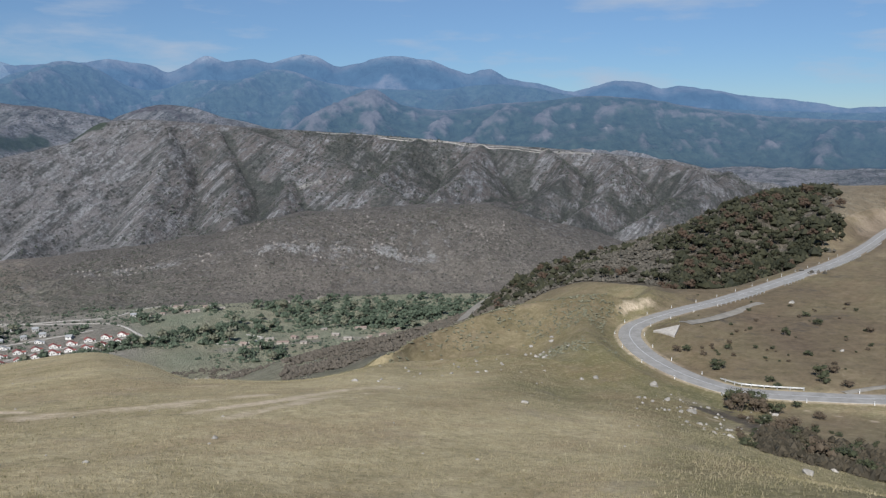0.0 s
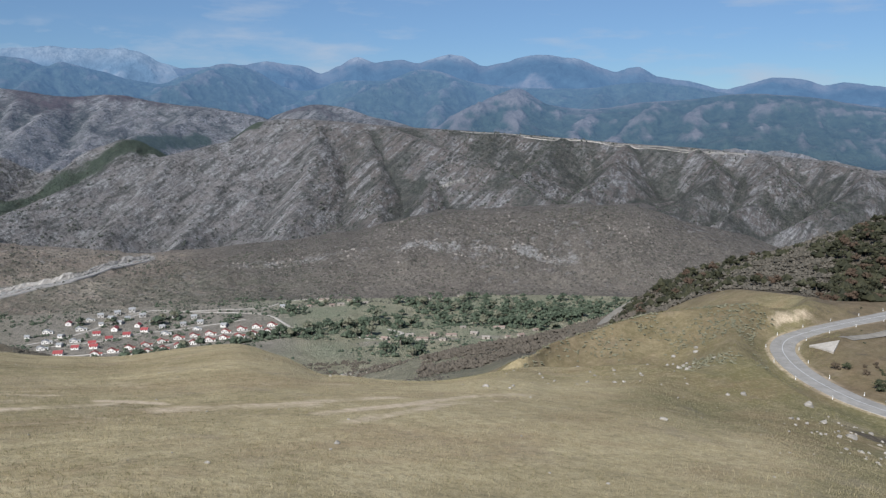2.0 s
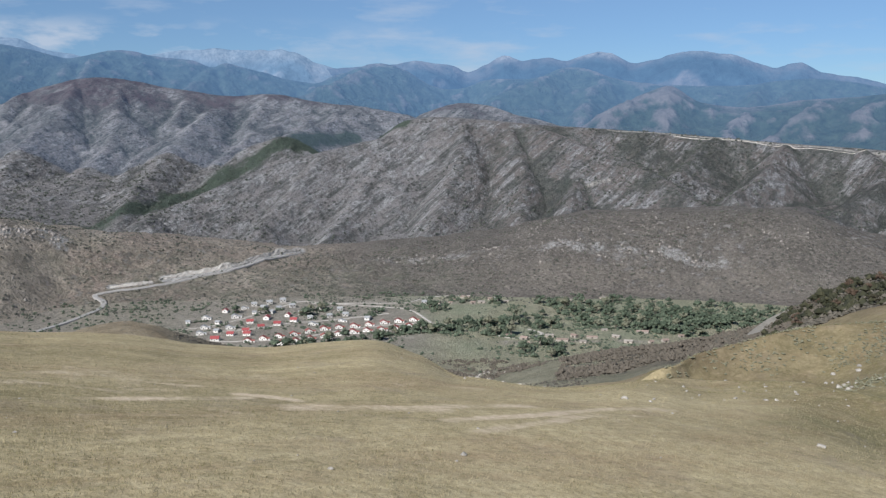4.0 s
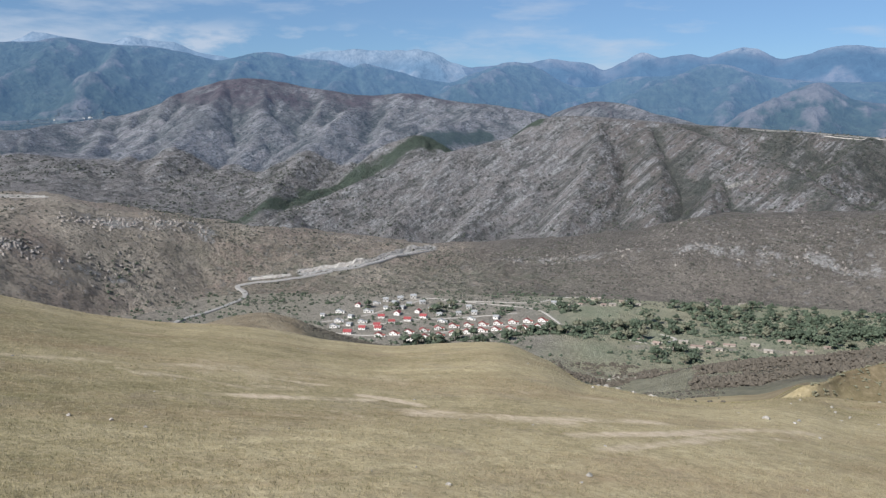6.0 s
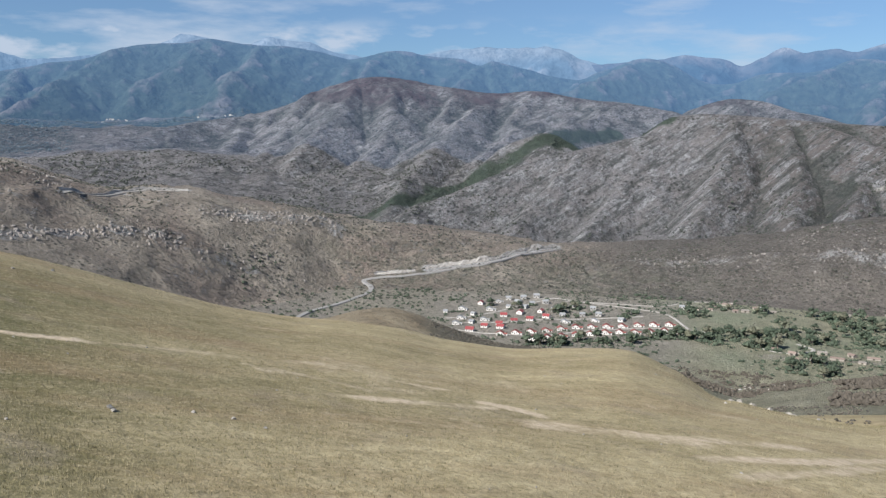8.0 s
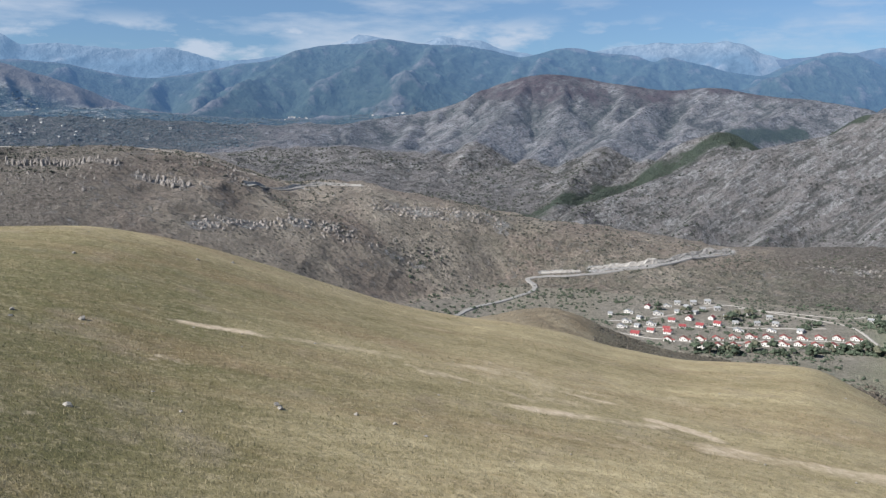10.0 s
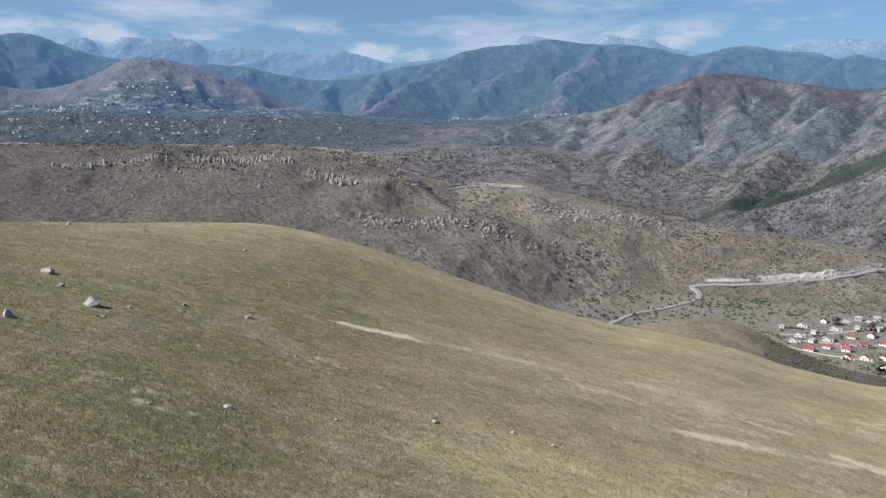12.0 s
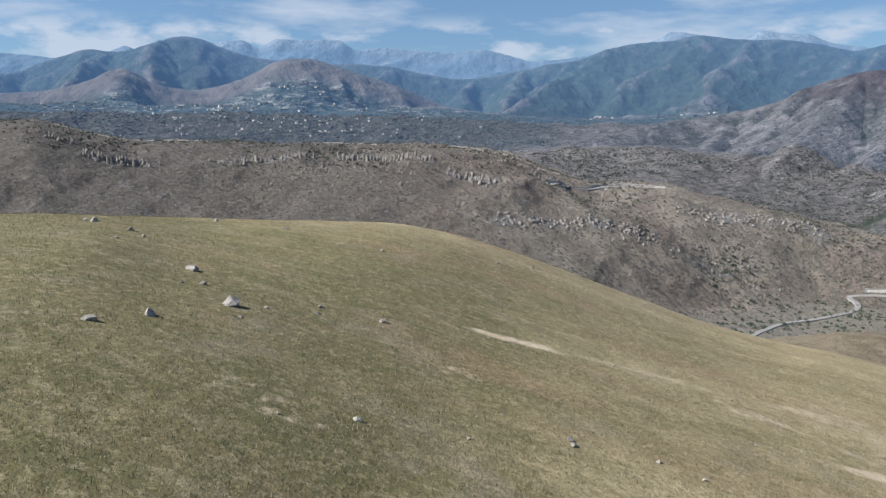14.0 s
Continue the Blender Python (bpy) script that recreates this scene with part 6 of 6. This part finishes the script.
def grass(name, count, seed, material, tall, label, near, lo, hi, blades=4, scale=5.0, spread=(-31, 99), west=1.0):
    rng = np.random.RandomState(seed)
    b, r = rng.uniform(*spread, count), rng.uniform(near[0] ** 1.2, near[1] ** 1.2, count) ** (1 / 1.2)
    x, y = -np.sin(np.radians(b)) * r, np.cos(np.radians(b)) * r
    thick = step(fbm(x / scale, y / scale, 5, 0.6, seed) + 0.5 * fbm(x / 45, y / 45, 3, 0.5, seed + 3), lo, hi)
    bare = np.zeros_like(x)
    for line, width, much in TRACKS:
        bare = np.maximum(bare, much * strip(x, y, line, width, 0.8))
    keep = (rng.random_sample(count) < thick * (1 + (west - 1) * step(b, 48, 74))) & (bare < 0.35) & ~((b < -17) & (r > 150))
    x, y = x[keep], y[keep]
    n = len(x)
    z = height(x, y)
    k = rng.uniform(0.55, 1.3, n) * tall
    a = rng.uniform(0, 6.28, (n, blades))
    lean = rng.uniform(0.05, 0.40, (n, blades)) * k[:, None]
    root = np.stack([x, y, z - 0.03], -1)[:, None] + np.stack([np.cos(a), np.sin(a), 0 * a], -1) * (0.30 * k[:, None, None])
    tip = root + np.stack([np.cos(a) * lean, np.sin(a) * lean, k[:, None] * rng.uniform(0.65, 1.1, (n, blades))], -1)
    w = np.stack([-np.sin(a), np.cos(a), 0 * a], -1) * (0.010 + 0.034 * k[:, None, None])
    co = np.stack([root - w, root + w, tip], 2).reshape(-1, 3)
    mesh = bpy.data.meshes.new(name)
    m = len(co) // 3
    mesh.vertices.add(len(co)), mesh.loops.add(len(co)), mesh.polygons.add(m)
    mesh.vertices.foreach_set("co", co.astype(np.float32).ravel())
    mesh.loops.foreach_set("vertex_index", np.arange(len(co), dtype=np.int32))
    mesh.polygons.foreach_set("loop_start", np.arange(0, len(co), 3, dtype=np.int32))
    mesh.update(calc_edges=True)
    mesh.materials.append(material)
    return tagged(new(name, mesh), label, "grass", kind="stuff")


grass("grass", 260000, 41, STRAW, 0.23, "dry straw-coloured grass tufts on the hill", (40, 185), -0.7, 0.5, 2, west=0.5)
grass("grass", 180000, 44, OLIVE, 0.22, "olive-green low grass tufts on the hill", (40, 185), -0.7, 0.5, 2)
grass("grass", 50000, 47, OLIVE, 0.34, "grey-green rough grass on the spur above the road bend", (170, 280), -0.4, 0.4, 4, 5.0, (-16, 9))

# ---------- the village ----------
WHITE_WALL = simple("white_plaster", (0.66, 0.63, 0.58), (0.82, 0.79, 0.74), 3.0, 0.85, 0.0, 0.0, 0.25)
GREY_WALL = simple("grey_block_wall", (0.40, 0.38, 0.35), (0.56, 0.54, 0.50), 2.0, 0.9, 0.0, 0.0, 0.3)
STONE_WALL = simple("rubble_wall", (0.30, 0.26, 0.22), (0.48, 0.43, 0.37), 1.2, 0.95, 0.05, 0.0, 0.4)
RED_ROOF = simple("dark_red_sheet_roof", (0.24, 0.075, 0.062), (0.34, 0.12, 0.10), 3.0, 0.6, 0.0, 0.0, 0.5)
BRIGHT_ROOF = simple("bright_red_sheet_roof", (0.25, 0.058, 0.058), (0.34, 0.09, 0.088), 3.0, 0.5, 0.0, 0.0, 0.15)
GREY_ROOF = simple("grey_sheet_roof", (0.26, 0.265, 0.265), (0.40, 0.40, 0.39), 3.0, 0.6, 0.0, 0.0, 0.3)
RUST_ROOF = simple("rusty_roof", (0.22, 0.155, 0.125), (0.36, 0.29, 0.245), 2.0, 0.8, 0.0, 0.0, 0.4)
DARK_GLASS = simple("dark_window_glass", (0.02, 0.022, 0.026), (0.035, 0.038, 0.042), 1.0, 0.15)
DARK_DOOR = simple("dark_door", (0.05, 0.04, 0.035), (0.09, 0.075, 0.06), 0.5, 0.6)


def gable(bm, x0, x1, y0, y1, z0, rise, over=0.45, thick=0.18):
    """A pitched roof whose ridge runs along x, with eaves and thickness."""
    ym = (y0 + y1) / 2
    drop = rise * over / ((y1 - y0) / 2)
    rows = []
    for x in (x0 - over, x1 + over):
        rows.append([bm.verts.new((x, y, z)) for y, z in ((y0 - over, z0 - drop), (ym, z0 + rise), (y1 + over, z0 - drop), (y1 + over, z0 - drop - thick), (ym, z0 + rise - thick), (y0 - over, z0 - drop - thick))])
    a, b = rows
    for i in range(6):
        bm.faces.new((a[i], b[i], b[(i + 1) % 6], a[(i + 1) % 6]))
    bm.faces.new(a[:3] + a[3:]), bm.faces.new((b[:3] + b[3:])[::-1])
    bmesh.ops.recalc_face_normals(bm, faces=bm.faces)


def gabled_wall(bm, x0, x1, y0, y1, z1, rise):
    """Four walls with gables, standing a little into the ground."""
    ym = (y0 + y1) / 2
    ends = [[bm.verts.new((x, y, z)) for y, z in ((y0, -1.6), (y1, -1.6), (y1, z1), (ym, z1 + rise - 0.2), (y0, z1))] for x in (x0, x1)]
    a, b = ends
    bm.faces.new(a[::-1]), bm.faces.new(b)
    for i in range(5):
        bm.faces.new((a[i], a[(i + 1) % 5], b[(i + 1) % 5], b[i]))
    bmesh.ops.recalc_face_normals(bm, faces=bm.faces)


def house(label, wall, roof, long, deep, tall, rise, annex=True, group="houses of the village"):
    """A village house: gabled main block with windows and door towards -y, and a lower annex with its own roof."""
    t = thing("house", label, "house", group)
    h = long / 2
    quarter = Matrix.Rotation(radians(90), 4, "Z") if annex else Matrix.Identity(4)
    across, along = (deep / 2, h) if annex else (h, deep / 2)      # with an annex the gable faces the front
    bm = bmesh.new()
    gabled_wall(bm, -across, across, -along, along, tall, rise)
    bmesh.ops.transform(bm, matrix=quarter, verts=bm.verts)
    part("wall", bm, wall, t)
    bm = bmesh.new()
    gable(bm, -across, across, -along, along, tall, rise)
    bmesh.ops.transform(bm, matrix=quarter, verts=bm.verts)
    part("roof", bm, roof, t)
    for x in (-h * 0.62, h * 0.55):
        bm = bmesh.new()
        block(bm, x - 0.65, x + 0.65, -deep / 2 - 0.05, -deep / 2 + 0.1, 0.42 * tall, 0.82 * tall)
        part("window", bm, DARK_GLASS, t)
    bm = bmesh.new()
    block(bm, -0.55, 0.55, -deep / 2 - 0.06, -deep / 2 + 0.1, 0.0, 2.1)
    part("door", bm, DARK_DOOR, t)
    bm = bmesh.new()
    block(bm, -h - 0.05, -h + 0.1, -0.6, 0.6, 0.42 * tall, 0.82 * tall)
    part("window", bm, DARK_GLASS, t)
    if annex:
        bm = bmesh.new()
        gabled_wall(bm, h + 0.01, h + 4.6, -deep / 2 + 0.6, deep / 2 - 2.2, 0.72 * tall, 0.9)
        side = part("annex", bm, wall, t, "low side annex")
        bm = bmesh.new()
        gable(bm, h + 0.5, h + 4.6, -deep / 2 + 0.6, deep / 2 - 2.2, 0.72 * tall, 0.9, 0.3)
        part("annex_roof", bm, roof, side)
        bm = bmesh.new()
        block(bm, h + 1.4, h + 3.2, -deep / 2 + 0.54, -deep / 2 + 0.7, 0.0, 2.0)
        part("annex_door", bm, DARK_DOOR, side)
    else:
        bm = bmesh.new()
        block(bm, h * 0.3, h * 0.3 + 0.7, 0.3, 1.0, tall, tall + rise + 0.7)
        part("chimney", bm, GREY_WALL, t)
    return t


def stand(ob, b, r, turn, used, k=1.0):
    """Sets a thing, or a copy of it, at a bearing and a distance, facing the hill and turned a little."""
    x, y = place(b, r)
    m = pose(x, y, float(height(x, y)[0]) + 0.1, 0, 0, b + turn) @ Matrix.Diagonal((k, k, k, 1))
    if ob in used:
        keep, ob.scale = ob.scale.copy(), (1, 1, 1)
        copy_thing(ob, m)
        ob.scale = keep
    else:
        ob.matrix_basis = m
        used.add(ob)


used = set()
row_house = house("white house with dark red roof and low annex", WHITE_WALL, RED_ROOF, 8.6, 7.0, 3.3, 2.3)
red_house = house("white house with bright red sheet roof", WHITE_WALL, BRIGHT_ROOF, 10.0, 8.0, 3.4, 2.6, False)
white_house = house("small white house with pale roof", WHITE_WALL, GREY_ROOF, 8.0, 6.5, 3.2, 1.9)
grey_house = house("two-storey grey block house with sheet roof", GREY_WALL, GREY_ROOF, 8.0, 7.0, 4.3, 1.8, False)
rng = random.Random(14)
for i in range(11):                         # front row along the river
    q = i / 10
    stand(row_house, 30.3 + (20.6 - 30.3) * q, 1037 + 71 * q + 6 * math.sin(3 * q), rng.uniform(-14, 6), used, rng.uniform(0.94, 1.06))
for i in range(12):                         # second row
    q = i / 11
    stand(row_house, 32.5 + (21.3 - 32.5) * q, 1052 + 90 * q + 6 * math.sin(3 * q), rng.uniform(-14, 6), used, rng.uniform(0.94, 1.06))
for b, r in ((33.6, 1099), (32.6, 1113), (31.6, 1132), (30.5, 1141), (29.4, 1156), (33.9, 1230), (32.3, 1159), (31.2, 1176), (29.8, 1191), (32.5, 1090), (34.6, 1080)):
    stand(red_house, b, r, rng.choice((0, 80, -12)) + rng.uniform(-10, 10), used, rng.uniform(0.85, 1.05))
for b, r in ((33.7, 1135), (34.5, 1119), (35.3, 1139), (34.4, 1163), (33.3, 1191), (35.2, 1192), (36.3, 1176), (32.7, 1244), (32, 1209), (35.6, 1110), (30.9, 1212), (31.4, 1243), (28.2, 1128), (26.2, 1146), (24.4, 1158)):
    stand(white_house, b, r, rng.choice((0, 75, -15)) + rng.uniform(-10, 10), used, rng.uniform(0.85, 1.1))
for b, r in ((31, 1271), (30.1, 1283), (30.4, 1233), (29.5, 1244), (28.9, 1200), (28.3, 1172), (27, 1178), (25.9, 1180), (26.3, 1215), (27.5, 1228), (32, 1262), (20.5, 1253), (15.5, 1265)):
    stand(grey_house, b, r, rng.uniform(-15, 15), used, rng.uniform(0.9, 1.1))


def shed(label, wall, roof, long, deep, tall, rise):
    """A long farm shed or ruin: walls, a low pitched roof, a dark doorway."""
    t = thing("shed", label, "shed", "farm sheds in the valley")
    bm = bmesh.new()
    gabled_wall(bm, -long / 2, long / 2, -deep / 2, deep / 2, tall, rise)
    part("wall", bm, wall, t)
    bm = bmesh.new()
    gable(bm, -long / 2, long / 2, -deep / 2, deep / 2, tall, rise, 0.3)
    part("roof", bm, roof, t)
    bm = bmesh.new()
    block(bm, -1.2, 1.2, -deep / 2 - 0.05, -deep / 2 + 0.1, 0, 0.8 * tall)
    part("doorway", bm, DARK_DOOR, t)
    return t


long_shed = shed("long stone shed with rusty roof", STONE_WALL, RUST_ROOF, 16, 6, 2.6, 1.1)
WEATHERED = simple("weathered_sheet", (0.22, 0.195, 0.165), (0.38, 0.345, 0.30), 2.0, 0.8, 0.0, 0.0, 0.4)
pale_shed = shed("low pale farm shed with sheet roof", STONE_WALL, WEATHERED, 10, 6, 2.6, 1.1)
small_shed = shed("small stone hut in the fields", STONE_WALL, RUST_ROOF, 7, 5, 2.5, 1.2)
for b, r in ((17.7, 1290), (11, 1046), (9, 1066), (5.7, 1106), (18.4, 1272)):
    stand(long_shed, b, r, rng.uniform(-12, 12), used, rng.uniform(0.8, 1.0))
for b, r in ((9.6, 1039), (6.6, 1057), (8.2, 1103), (16.6, 1256), (14.9, 1266), (8.4, 1312), (10.7, 1284), (11.9, 1066), (7.4, 1075)):
    stand(pale_shed, b, r, rng.uniform(-20, 20), used, rng.uniform(0.75, 1.05))
for b, r in ((18.7, 1254), (19.6, 1252), (13.2, 1022), (14.7, 1057), (12.6, 1040), (5.1, 1062), (17.2, 1250), (10.2, 1066), (13.6, 1046), (4.2, 1070), (3.2, 1105), (16, 1278), (9.6, 1290)):
    stand(small_shed, b, r, rng.uniform(-40, 40), used, rng.uniform(0.8, 1.2))

# the far village on the terraces
far_house = house("far white house on the terraced slope", WHITE_WALL, GREY_ROOF, 9.0, 7.0, 4.2, 1.8, False, "houses of the far village")
for i in range(150):
    b, r = rng.gauss(80.5, 6.5), rng.uniform(2780, 3200)
    stand(far_house, b, r, rng.uniform(-40, 40), used, rng.uniform(0.5, 1.0))
for i in range(34):
    stand(far_house, rng.choice((rng.gauss(57.5, 1.0), rng.gauss(51, 1.8))), rng.uniform(3290, 3420), rng.uniform(-30, 30), used, rng.uniform(0.45, 0.9))
stand(far_house, 84.9, 3140, 0, used, 1.8)

# a line pole by the highway
POLE_WOOD = simple("grey_pole_wood", (0.10, 0.085, 0.07), (0.17, 0.15, 0.125), 0.4, 0.9)
pole = thing("utility_pole", "dark wooden line pole beside the valley highway", "pole")
bm = bmesh.new()
tube(bm, (0, 0, -0.5), (0, 0, 9.5), 0.2, 0.14, 8)
part("mast", bm, POLE_WOOD, pole)
bm = bmesh.new()
block(bm, -1.1, 1.1, -0.08, 0.08, 8.7, 8.9)
part("crossarm", bm, POLE_WOOD, pole)
stand(pole, 44.7, 1196, 0, used)
